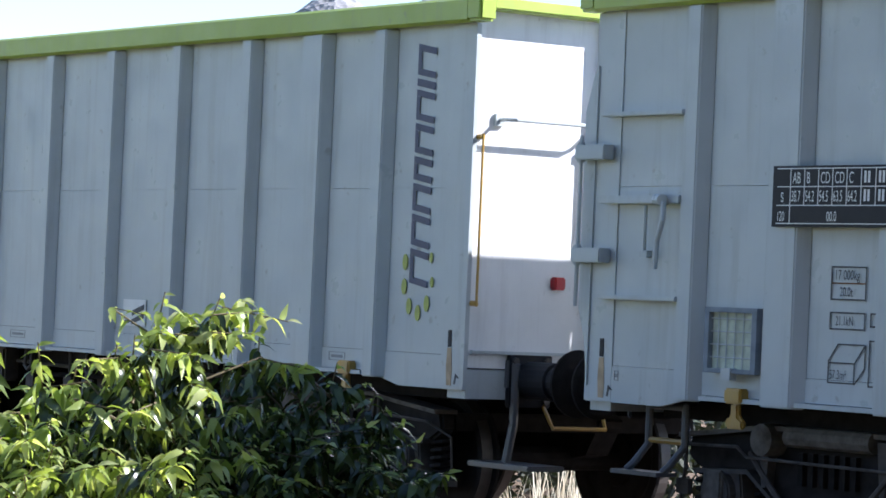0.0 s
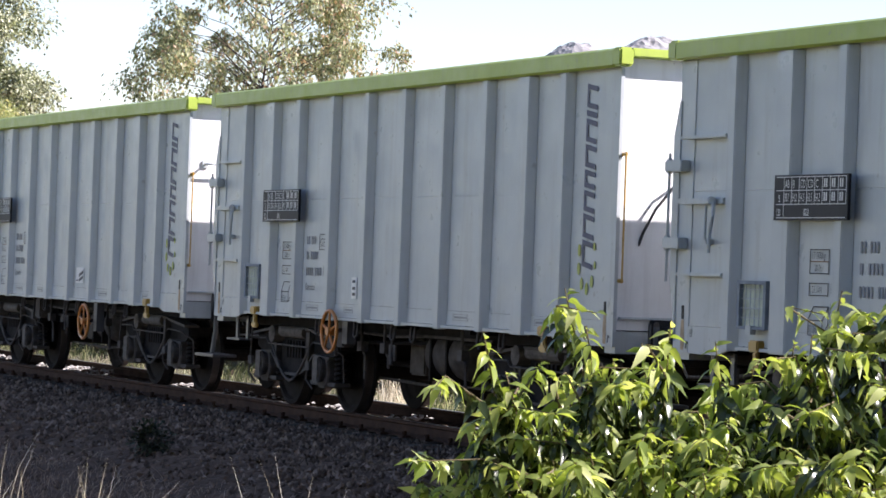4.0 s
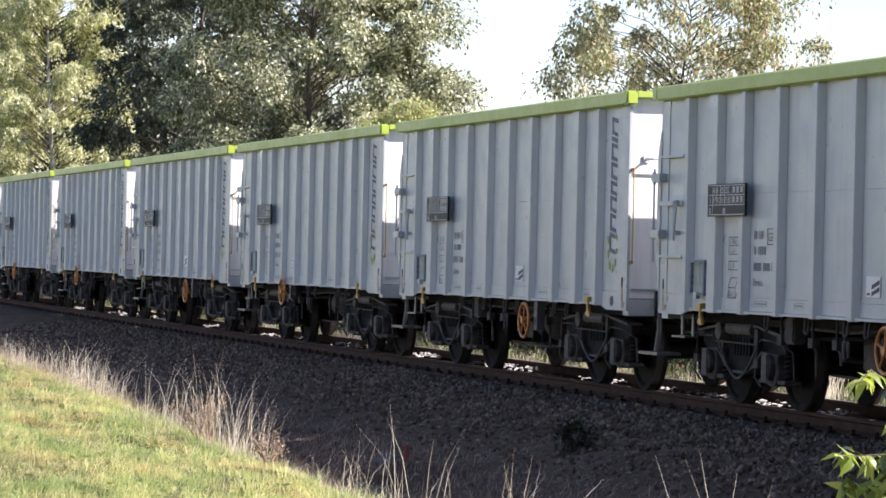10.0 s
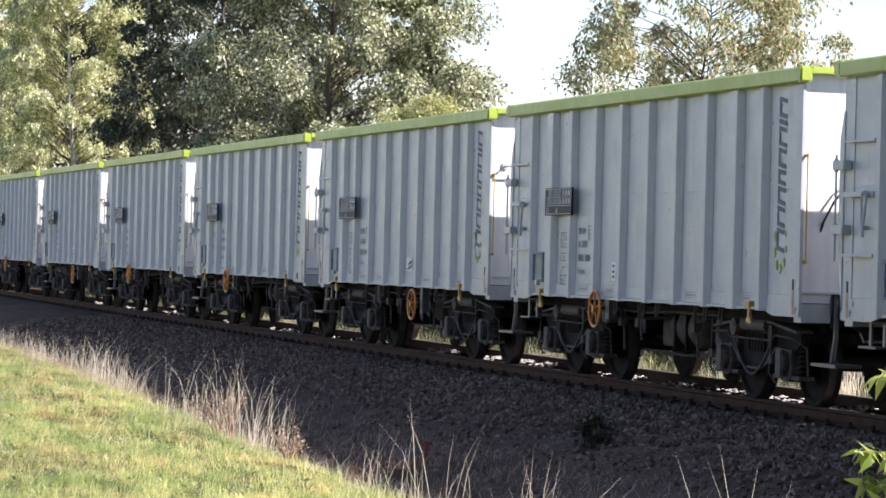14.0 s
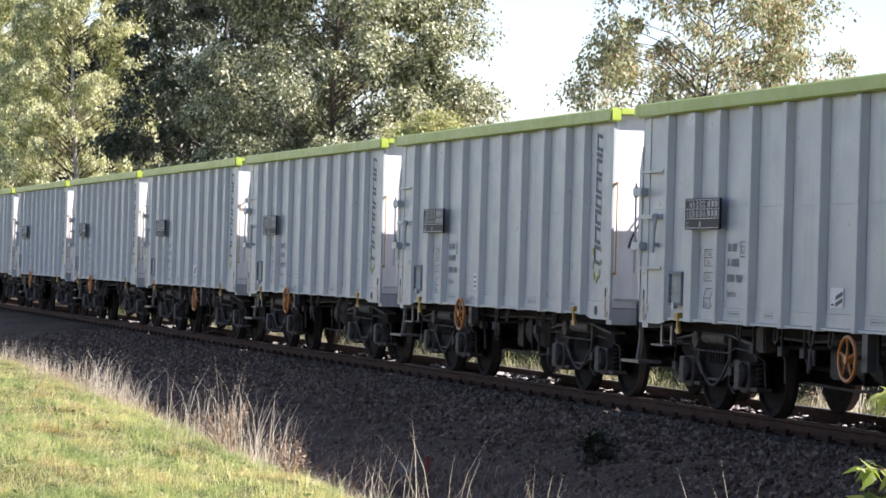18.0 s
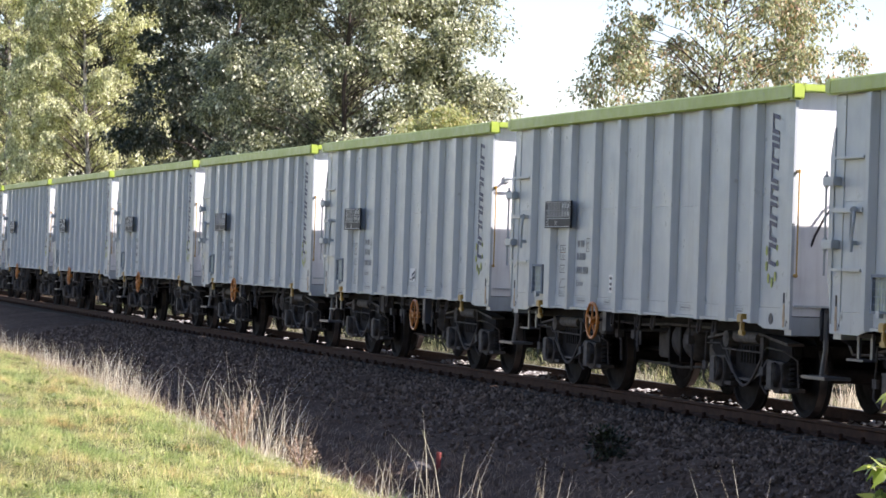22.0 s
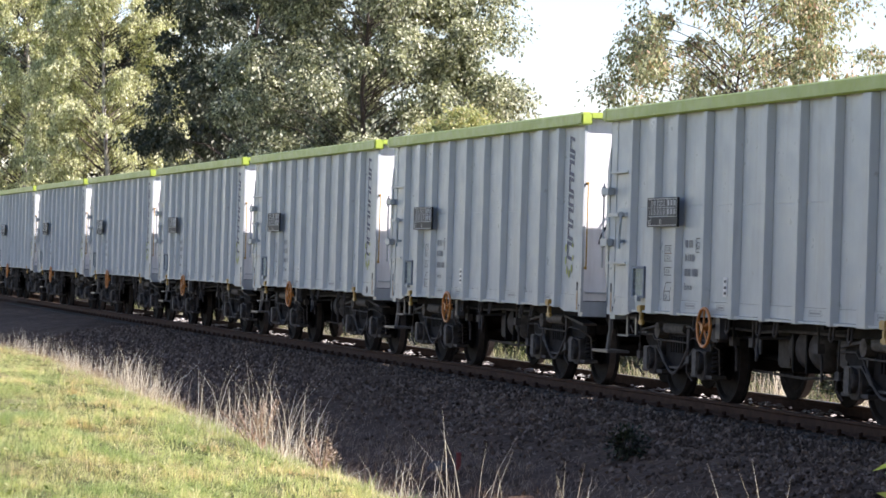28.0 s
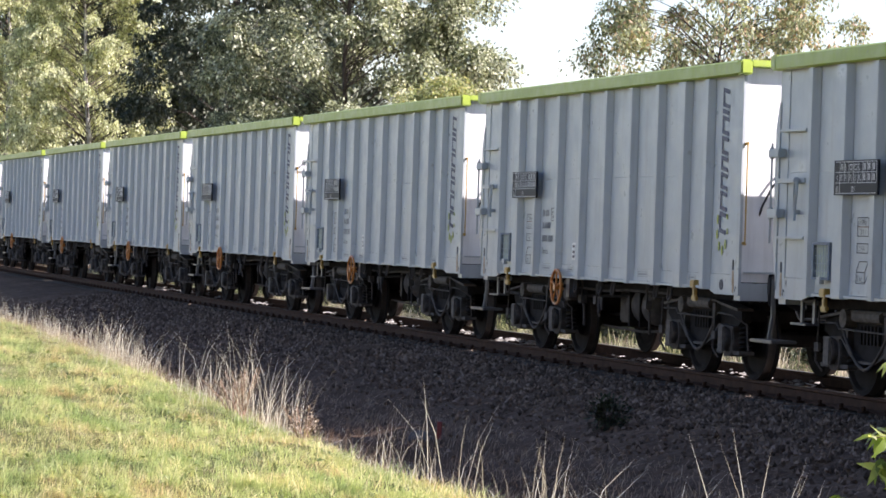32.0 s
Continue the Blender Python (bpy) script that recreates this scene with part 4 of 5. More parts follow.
m_, nt_, b_ = node_mat("ballast_stone", 0.92)
b_.inputs["Specular IOR Level"].default_value = 0.15
g_ = nt_.nodes.new("ShaderNodeNewGeometry")
nt_.links.new(ramp(nt_, g_.outputs["Random Per Island"], [(0.0, (0.06, 0.043, 0.032)), (0.6, (0.165, 0.12, 0.088)), (1.0, (0.28, 0.215, 0.165))]), b_.inputs["Base Color"])
BALLAST_STONE = m_
rnd = random.Random(11)
rows = []
for _ in range(46000):
    x = -14 - 62 * rnd.random() ** 1.35
    p = rnd.uniform(8.6, 12.6) if rnd.random() < 0.86 else rnd.uniform(12.9, 16.5)
    thin = smooth(9.4, 11.0, p)
    if rnd.random() > 0.06 + 0.94 * thin:
        continue
    rows.append((x, p + bend(x), ballast_z(p) + rnd.uniform(-0.01, 0.035), rnd.uniform(0.03, 0.062), rnd.uniform(0, 6.3), rnd.randrange(8)))
scatter_mesh("ballast_stones", rows, stone_shapes(), BALLAST_STONE, "loose angular ballast stones", "stones")


# pale stones inside the far rail; sunlit ballast's brightness is in their colour
rows = []
for _ in range(4200):
    x = -14 - 75 * rnd.random()
    heap = noise.noise(Vector((x * 1.6, 5.5, 0))) + 0.5 * noise.noise(Vector((x * 5.0, 1.5, 0)))
    if heap < rnd.uniform(0.15, 0.40):
        continue
    y = TRACK_Y + bend(x) + rnd.uniform(0.30, 0.66)
    rows.append((x, y, -0.14 + 0.10 * min(0.6, heap) + rnd.uniform(-0.02, 0.02), rnd.uniform(0.028, 0.055), rnd.uniform(0, 6.3), rnd.randrange(8)))
scatter_mesh("sunlit_ballast_flecks", rows, [(v * (1.4, 1.2, 0.5), f) for v, f in stone_shapes()], plain("sun_paled_ballast", (0.50, 0.48, 0.45), 0.85, 0, 0.2, 20), "pale stones between the rails, standing in for sunlit ballast", "stones")


def rail(side, name):
    prof = [(-0.036, 0), (-0.030, 0.003), (0.030, 0.003), (0.036, -0.002), (0.036, -0.030), (0.010, -0.045), (0.008, -0.125), (0.070, -0.150), (0.070, -0.160), (-0.070, -0.160), (-0.070, -0.150), (-0.008, -0.125), (-0.010, -0.045), (-0.036, -0.030)]
    xs = list(np.arange(-420, 60, 4.0))
    verts, faces = [], []
    n = len(prof)
    for x in xs:
        for a, z in prof:
            verts.append((x, TRACK_Y + side * 0.753 + a + bend(x), z))
    for i in range(len(xs) - 1):
        for j in range(n):
            faces.append((i * n + j, i * n + (j + 1) % n, (i + 1) * n + (j + 1) % n, (i + 1) * n + j))
    whole = tagged(new(name), "rusty steel rail with a polished head", "rail", "rails of the track")
    for lo in range(0, len(xs) - 1, 10):
        hi = min(lo + 10, len(xs) - 1)
        me = bpy.data.meshes.new("rail_length")
        me.from_pydata(verts[lo * n:(hi + 1) * n], [], [tuple(v - lo * n for v in f) for f in faces[lo * n:hi * n]])
        me.materials.append(RAIL_SIDE), me.materials.append(RAIL_TOP)
        for f in me.polygons:
            if f.center.z > 0.001:
                f.material_index = 1
        new("rail_length", me).parent = whole
    return whole


rail(-1, "rail"), rail(1, "rail")

# sleepers with their fastenings
bm = bmesh.new()
prism(bm, [(-0.13, -0.38), (0.13, -0.38), (0.13, -0.20), (0.10, -0.165), (-0.10, -0.165), (-0.13, -0.20)], -1.28, 1.28)
sleeper = new("sleeper", mesh_of("sleeper", bm, CONCRETE))
tagged(sleeper, "grey-brown concrete sleeper sunk in ballast", "sleeper", "sleepers of the track")
bm = bmesh.new()
box(bm, -0.06, 0.06, -0.045, 0.045, -0.17, -0.14), rod(bm, [(0, 0, -0.16), (0, 0, -0.095)], 0.026, 6)
fast = mesh_of("fastening", bm, RAIL_SIDE)
for s in (-0.868, -0.638):
    o = new("fastening", fast)
    o.parent, o.location = sleeper, (0, s, 0)
sleeper.matrix_basis = on_track(-10)
for k in range(1, 160):
    copy_thing(sleeper, on_track(-10 - 0.6 * k))


# ---- plants ----
def leaf_shape(length, width, droop=0.25, fold=0.12):
    """A pointed leaf of six faces, folded along its midrib and bent down."""
    L, w = length, width / 2
    st = [(0.0, 0.12), (0.3, 0.9), (0.6, 0.85), (1.0, 0.02)]
    v, f = [], []
    for t, q in st:
        z = -droop * L * t * t
        v += [(t * L, -w * q, z + fold * w * q * 2), (t * L, 0, z), (t * L, w * q, z + fold * w * q * 2)]
    for i in range(3):
        a = i * 3
        f += [(a, a + 3, a + 4, a + 1), (a + 1, a + 4, a + 5, a + 2)]
    return np.array(v), np.array(f)


def quad_leaf():
    v = np.array([(0, 0, 0), (0.45, -0.30, -0.06), (1, 0, -0.25), (0.45, 0.30, -0.06)], float)
    return v, np.array([(0, 1, 2, 3)])


def leaves_mesh(name, pts, dirs, sizes, shape, mat, seed=0):
    """Leaves at the points, pointing along dirs, each turned at random about its own way."""
    rs = np.random.RandomState(seed)
    sv, sf = shape
    n = len(pts)
    d = dirs / np.linalg.norm(dirs, axis=1)[:, None]
    up = rs.normal(0, 0.45, (n, 3)) + (0, 0, 1)
    s = np.cross(up, d)
    s /= np.linalg.norm(s, axis=1)[:, None] + 1e-9
    u = np.cross(d, s)
    V = pts[:, None, :] + sizes[:, None, None] * (sv[None, :, 0:1] * d[:, None] + sv[None, :, 1:2] * s[:, None] + sv[None, :, 2:3] * u[:, None])
    F = (sf[None] + (np.arange(n) * len(sv))[:, None, None]).reshape(-1, sf.shape[1])
    me = bpy.data.meshes.new(name)
    me.from_pydata(V.reshape(-1, 3).tolist(), [], F.tolist())
    me.materials.append(mat)
    return me


def tree(name, label, x, y, height, crown_r, base, leaf, count, mat, bark, clumps=70, droop=0.5, seed=1, gaps=0.25, trunk_r=0.18, squash=1.0, reach=1.05, inner=0.35, clump=0.27):
    """A tapered trunk with limbs, and a crown of leaf clumps round the limbs' ends."""
    rnd = random.Random(seed)
    rs = np.random.RandomState(seed)
    z0 = -0.5
    t = thing(name, label, "tree")
    t.location = (x, y, z0)
    bm = bmesh.new()
    lean = Vector((rnd.uniform(-0.03, 0.03), rnd.uniform(-0.03, 0.03), 1))
    spine = [Vector((0, 0, 0)) + lean * height * 0.92 * k / 6 + Vector((rnd.uniform(-1, 1), rnd.uniform(-1, 1), 0)) * 0.02 * height * (k / 6) for k in range(7)]
    rod(bm, spine, [trunk_r * (1.15 - k / 6) for k in range(7)], 8)
    part("trunk", bm, bark, t, smooth=True)
    centres = []
    bm = bmesh.new()
    for i in range(clumps):
        h = base + (height - base) * (rnd.random() ** 0.9)
        q = (h - base) / (height - base)
        wide = crown_r * (0.35 + 0.65 * math.sin(math.pi * min(1, 0.18 + 0.80 * q)) ** 0.8) * squash ** q
        r = wide * (inner + (1.03 - inner) * rnd.random() ** 0.7)
        a = rnd.uniform(0, 2 * math.pi)
        c = Vector((r * math.cos(a), r * math.sin(a), h + rnd.uniform(-0.4, 0.4)))
        at = 6 * min(0.97, max(0.08, (h - 0.45 * r) / (height * 0.92)))
        root = spine[int(at)].lerp(spine[min(6, int(at) + 1)], at - int(at))
        mid = (root + c) / 2 + Vector((0, 0, 0.12 * r))
        rr = 0.010 + 0.055 * trunk_r * (1 - q)
        rod(bm, [root, mid, c], [rr * 1.6, rr, rr * 0.35], 5)
        centres.append((c, rnd.uniform(0.55, 1.15) * crown_r * clump))
    tagged(part("branchwork", bm, BARK, t), kind="stuff")
    per = count // clumps
    P, D, S = [], [], []
    for c, r in centres:
        # every clump is built of twigs, so that its outline is ragged
        for _ in range(max(3, per // 18)):
            v = rs.normal(0, 1, 3)
            v /= np.linalg.norm(v)
            tip = np.array(c) + v * r * rs.uniform(0.55, reach) * (1, 1, 0.68)
            k = 18
            f = rs.uniform(0.1, 1, k)[:, None] ** 0.8
            st = np.array(c) + v * r * 0.15
            pts = st + (tip - st) * f + rs.normal(0, r * 0.10, (k, 3))
            pts[:, 2] -= droop * (f[:, 0] ** 2) * r * 0.5
            P.append(pts)
            D.append(v * 0.7 + rs.normal(0, 0.6, (k, 3)) - (0, 0, droop))
            S.append(rs.uniform(0.6, 1.25, k) * leaf)
    me = leaves_mesh("crown", np.concatenate(P), np.concatenate(D), np.concatenate(S), quad_leaf(), mat, seed)
    o = new("crown", me)
    o.parent = t
    return t


def bearing(az, r):
    return -r * math.cos(radians(az)), r * math.sin(radians(az))


OAK_LEAF = leafy("dark_green_leaves", (0.05, 0.062, 0.036), (0.36, 0.385, 0.235), (0.80, 0.80, 0.62), 0.28, 0.4, (1.25, 1.3, 0.8))
BIRCH_LEAF = leafy("yellow_green_birch_leaves", (0.17, 0.19, 0.095), (0.64, 0.66, 0.40), (0.88, 0.88, 0.66), 0.42, 0.45, (1.25, 1.25, 0.85))
CHERRY_LEAF = leafy("green_and_russet_leaves", (0.10, 0.12, 0.06), (0.47, 0.50, 0.29), (0.50, 0.34, 0.23), 0.4, 0.45, (1.25, 1.25, 0.85))
DARK_LEAF = leafy("deep_green_leaves", (0.05, 0.062, 0.04), (0.10, 0.12, 0.075), (0.26, 0.28, 0.20), 0.2, 0.4, (1.25, 1.3, 0.8))
SHRUB_LEAF = leafy("yellow_green_shrub_leaves", (0.20, 0.23, 0.10), (0.44, 0.47, 0.24), (0.60, 0.54, 0.32), 0.45, 0.45, (1.3, 1.3, 0.8))

tree("broad_tree", "tall dark green broadleaf tree behind the train", *bearing(13.5, 125), 18.5, 6.3, 1.0, 0.165, 280000, OAK_LEAF, BARK, 230, 0.5, 3, squash=0.9, inner=0.32, clump=0.21, trunk_r=0.12)
tree("broad_tree", "dark green broadleaf tree beside a taller one", *bearing(11.4, 138), 17.5, 4.4, 1.0, 0.19, 95000, DARK_LEAF, BARK, 120, 0.5, 8)
tree("birch", "slender birch with drooping yellow-green twigs", *bearing(9.0, 150), 19, 3.6, 0.5, 0.13, 175000, BIRCH_LEAF, BIRCH_BARK, 320, 1.5, 4, trunk_r=0.13, clump=0.22)
tree("birch", "pale-barked birch with thin hanging foliage", *bearing(7.5, 158), 20.0, 3.9, 0.5, 0.13, 175000, BIRCH_LEAF, BIRCH_BARK, 320, 1.5, 5, trunk_r=0.13, clump=0.22)
tree("broad_tree", "dark broadleaf tree behind the birches", *bearing(9.9, 172), 20, 6.0, 1.0, 0.36, 50000, DARK_LEAF, BARK, 110, 0.5, 14)
tree("broad_tree", "dark broadleaf tree behind the birches", *bearing(7.6, 180), 21, 6.5, 1.0, 0.36, 50000, OAK_LEAF, BARK, 110, 0.5, 15)
tree("broad_tree", "dark broadleaf tree closing the gap behind others", *bearing(12.0, 165), 20, 6.5, 1.0, 0.34, 55000, DARK_LEAF, BARK, 120, 0.5, 17)
tree("shrub_tree", "low yellow-green shrub at the foot of a tree", *bearing(15.3, 112), 6.9, 4.0, 0.6, 0.14, 45000, SHRUB_LEAF, BARK, 70, 0.4, 6)
tree("cherry_tree", "loose-crowned tree with russet-tinged leaves", *bearing(20.3, 72), 9.8, 3.25, 2.0, 0.10, 66000, CHERRY_LEAF, BARK, 200, 1.0, 7, trunk_r=0.05, clump=0.23)


# unseen wood edge closing the place behind the camera, added to shade wagon ribs
rs = np.random.RandomState(90)
n = 130000
way = np.array([(9, 6.5), (16, -1), (19, -12), (14, -22), (2, -26), (-14, -29)], float)
at = rs.uniform(0, 4.999, n)
i0 = at.astype(int)
ground_line = way[i0] + (way[i0 + 1] - way[i0]) * (at - i0)[:, None]
P = np.concatenate([ground_line + rs.normal(0, 0.8, (n, 2)), (rs.uniform(-0.3, 22.0, n) + rs.normal(0, 0.6, n))[:, None]], 1)
me = leaves_mesh("backdrop", P, rs.normal(0, 1, (n, 3)), rs.uniform(0.35, 0.55, n), quad_leaf(), DARK_LEAF, 12)
tagged(new("backdrop", me), "unseen dark green wood edge added to shade the wagon ribs", "backdrop", kind="structure")


def shoot_leaves(rnd, root, top, P, D, S, Y, bm, leaves=24, r=0.008, size=1.0, young=11):
    """A shoot with leaves in a spiral, crowded and drooping at its tip."""
    mid = (root + top) / 2 + Vector((rnd.gauss(0, 0.06), rnd.gauss(0, 0.06), 0.06)) * size
    rod(bm, [root, mid, top], [r * 1.2, r * 0.8, r * 0.35], 5)
    length = (top - root).length
    for k in range(leaves):
        f = 1 - min(0.97, 0.01 + 0.011 * size * k / max(0.15, length))
        p = root.lerp(mid, f * 2) if f < 0.5 else mid.lerp(top, f * 2 - 1)
        a = k * 2.4 + rnd.uniform(-0.3, 0.3)
        rise = 0.55 - 0.95 * min(1, k / 6) + rnd.gauss(0, 0.15)
        Y.append(k < young)
        P.append(tuple(p))
        D.append((math.cos(a), math.sin(a), rise))
        S.append(rnd.uniform(0.75, 1.25) * min(1.0, 0.72 + 0.06 * k))


def bush(label, az, dist, half, height, leaders, shoots, seed, leaf, young=11):
    """A shrub of many upright shoots; leaders are bearings and heights of those that stand out."""
    size = leaf / 0.066
    rnd = random.Random(seed)
    t = thing("shrub", label, "shrub")
    cx, cy = bearing(az, dist)
    gz = ground_z(cx, cy)
    t.location = (cx, cy, gz - 0.03)
    across, away = Vector((math.sin(radians(az)), math.cos(radians(az)), 0)), Vector((-math.cos(radians(az)), math.sin(radians(az)), 0))
    bm = bmesh.new()
    P, D, S, Y = [], [], [], []
    for i in range(shoots):
        u, v = rnd.uniform(-1, 1), rnd.uniform(-1, 1)
        if u * u + v * v > 1.1:
            continue
        root = across * u * half * 0.5 + away * v * half * 0.5
        q = height * (1 - 0.28 * u * u - 0.10 * max(0, -v)) * rnd.uniform(0.55, 1.0)
        top = across * (u * half + rnd.gauss(0, 0.05) * size) + away * (v * half) + Vector((0, 0, q))
        shoot_leaves(rnd, root, top, P, D, S, Y, bm, rnd.randint(34, 48), 0.006 * size, size, young)
        # side shoots low down keep the shrub closed to the ground
        for _ in range(2):
            low = root.lerp(top, rnd.uniform(0.45, 0.88))
            shoot_leaves(rnd, low, low + across * rnd.gauss(0, 0.22) * size + away * rnd.gauss(-0.1, 0.2) * size + Vector((0, 0, rnd.uniform(0.05, 0.25) * size)), P, D, S, Y, bm, 24, 0.004 * size, size, young)
    for b, z in leaders:
        px, py = bearing(b, dist - rnd.uniform(0.0, 0.4) * size)
        top = Vector((px - cx, py - cy, z - gz))
        shoot_leaves(rnd, Vector((top.x * 0.6, top.y * 0.6, 0)), top, P, D, S, Y, bm, 54, 0.006 * size, size, young)
        for _ in range(9):
            low = Vector((top.x, top.y, top.z - rnd.uniform(0.12, 0.75) * size))
            shoot_leaves(rnd, low, low + Vector((rnd.gauss(0, 0.13), rnd.gauss(0, 0.13), rnd.uniform(0.03, 0.16))) * size, P, D, S, Y, bm, 24, 0.004 * size, size, young)
    tagged(part("stemwork", bm, plain_once("green_brown_stem", (0.11, 0.085, 0.035)), t), kind="stuff")
    P, D, S, Y = np.array(P), np.array(D), np.array(S), np.array(Y)
    for name, pick, mat in (("foliage", ~Y, BUSH_LEAF), ("young_foliage", Y, YOUNG_LEAF)):
        me = leaves_mesh(name, P[pick], D[pick], S[pick], leaf_shape(leaf, leaf * 0.42, 0.75), mat, 3)
        me.shade_smooth()
        new(name, me).parent = t


# older leaves' green taken down, to put deeper shade into the shrubs
BUSH_LEAF = leafy("glossy_green_shrub_leaves", (0.021, 0.034, 0.012), (0.052, 0.076, 0.025), (0.11, 0.15, 0.05), 0.24, 0.22, (1.5, 1.5, 0.6))
YOUNG_LEAF = leafy("fresh_yellow_green_leaves", (0.18, 0.25, 0.05), (0.38, 0.45, 0.14), (0.60, 0.63, 0.30), 0.5, 0.3, (1.4, 1.4, 0.6))
bush("leafy green shrub with long drooping glossy leaves, sunlit", 28.15, 18.0, 1.36, 1.72, ((25.6, 1.50), (27.5, 1.33), (28.3, 1.24), (29.7, 1.26), (30.5, 1.54), (31.5, 1.54), (24.6, 1.04), (26.5, 1.12), (29.0, 1.12), (24.3, 0.87), (24.2, 1.23), (26.0, 1.30), (27.0, 1.21), (30.0, 1.30), (31.0, 1.38)), 520, 21, 0.118, 13)
bush("shaded dark green shrub with long drooping leaves", 32.7, 19.0, 0.86, 1.74, ((31.6, 1.15), (32.2, 1.33), (32.9, 1.09), (33.6, 1.17), (34.3, 1.0), (30.8, 0.98)), 420, 22, 0.115, 2)


def blades(name, label, category, spots, mat):
    """Thin tapering stalks, each of two bent pieces: rows of x, y, z, height, width, lean x, lean y."""
    V, F = [], []
    for x, y, z, h, w, lx, ly in spots:
        a = len(V)
        # flat stalks face the open side of the bank
        V += [(x - w, y, z), (x + w, y, z), (x + lx * 0.4 - w * 0.8, y + ly * 0.4, z + h * 0.6), (x + lx * 0.4 + w * 0.8, y + ly * 0.4, z + h * 0.6), (x + lx, y + ly, z + h)]
        F += [(a, a + 1, a + 3, a + 2), (a + 2, a + 3, a + 4)]
    me = bpy.data.meshes.new(name)
    me.from_pydata(V, [], F)
    me.materials.append(mat)
    return tagged(new(name, me), label, category, kind="stuff")


GRASS = leafy("lawn_grass", (0.25, 0.29, 0.10), (0.56, 0.60, 0.27), (0.86, 0.82, 0.56), 0.45, 0.6, (1.2, 1.22, 0.85))
# drier and greener patches of turf, tuft by tuft
nt_ = GRASS.node_tree
b_ = nt_.nodes["Principled BSDF"]
own_ = b_.inputs["Base Color"].links[0].from_socket
patch_ = ramp(nt_, noise_tex(nt_, 2.4, 5, 0.75, (0.22, 1.0, 1.0)), [(0.38, (0.55, 0.72, 0.45)), (0.47, (0.95, 1.02, 0.78)), (0.54, (1.35, 1.25, 1.15)), (0.62, (1.05, 0.76, 0.66)), (0.70, (0.55, 0.38, 0.30))])
tint_ = mix(nt_, 1.0, own_, patch_, "MULTIPLY")
nt_.links.new(tint_, b_.inputs["Base Color"])
for n_ in nt_.nodes:
    if n_.type == "BSDF_TRANSLUCENT":
        nt_.links.new(tint_, n_.inputs[0])
LAWN_WEED = leafy("lawn_weed_leaves", (0.12, 0.16, 0.05), (0.26, 0.31, 0.11), (0.36, 0.38, 0.17), 0.35, 0.5, (1.2, 1.2, 0.8))
STRAW = leafy("dry_straw", (0.46, 0.40, 0.30), (0.82, 0.77, 0.64), (0.90, 0.87, 0.78), 0.35, 0.7, (1.15, 1.12, 1.0))
LITTER = leafy("dead_brown_litter", (0.16, 0.108, 0.07), (0.40, 0.285, 0.19), (0.56, 0.45, 0.32), 0.25, 0.8, (1.1, 1.0, 0.9))
UNDER = leafy("shade_darkened_undergrowth_leaves", (0.012, 0.016, 0.008), (0.028, 0.036, 0.014), (0.06, 0.075, 0.03), 0.12, 0.6, (1.2, 1.2, 0.8))
WEED = leafy("far_verge_weeds", (0.02, 0.03, 0.01), (0.075, 0.10, 0.03), (0.62, 0.62, 0.42), 0.35, 0.6, (1.2, 1.2, 0.8))
rnd = random.Random(31)
spots = []
for _ in range(190000):
    x = -17 - 60 * rnd.random() ** 1.6
    y = crest(x) + bend(x) + 0.2 - 4.6 * rnd.random()
    g = 0.5 + 0.5 * noise.noise(Vector((x * 0.3, y * 1.2, 5))) + 0.9 * noise.noise(Vector((x * 0.9, y * 3.0, 2)))
    if g < rnd.uniform(0.15, 0.6):
        continue
    h = rnd.uniform(0.02, 0.05) + 0.10 * max(0.0, g - 0.5)
    spots.append((x, y, ground_z(x, y) - 0.005, h, rnd.uniform(0.002, 0.0045) * (1 - x / 45), rnd.gauss(0, 0.04), rnd.gauss(0, 0.04)))
for _ in range(5200):
    x0 = -17 - 55 * rnd.random() ** 1.5
    y0 = crest(x0) + bend(x0) + 0.1 - 4.4 * rnd.random()
    big = rnd.uniform(0.5, 1.35) ** 1.5
    for _ in range(14):
        x, y = x0 + rnd.gauss(0, 0.07), y0 + rnd.gauss(0, 0.05)
        spots.append((x, y, ground_z(x, y) - 0.005, rnd.uniform(0.04, 0.11) * big, rnd.uniform(0.003, 0.006) * (1 - x / 45), rnd.gauss(0, 0.07), rnd.gauss(0, 0.05)))
blades("lawn_grass", "short mown grass on the lawn", "grass", spots, GRASS)
rs = np.random.RandomState(58)
P, D, S = [], [], []
for _ in range(300):
    x0 = -17 - 40 * rnd.random() ** 1.6
    y0 = crest(x0) + bend(x0) - 0.2 - 4.0 * rnd.random()
    z0 = ground_z(x0, y0)
    for _ in range(rnd.randint(6, 16)):
        a = rnd.uniform(0, 6.3)
        P.append((x0 + 0.05 * math.cos(a), y0 + 0.05 * math.sin(a), z0 + rnd.uniform(0.01, 0.05)))
        D.append((math.cos(a), math.sin(a), rnd.uniform(0.1, 0.9)))
        S.append(rnd.uniform(0.025, 0.06))
me = leaves_mesh("lawn_weeds", np.array(P), np.array(D), np.array(S), quad_leaf(), LAWN_WEED, 4)
tagged(new("lawn_weeds", me), "broad-leaved weeds scattered in the lawn", "weeds", kind="stuff")
spots = []
clumps = []
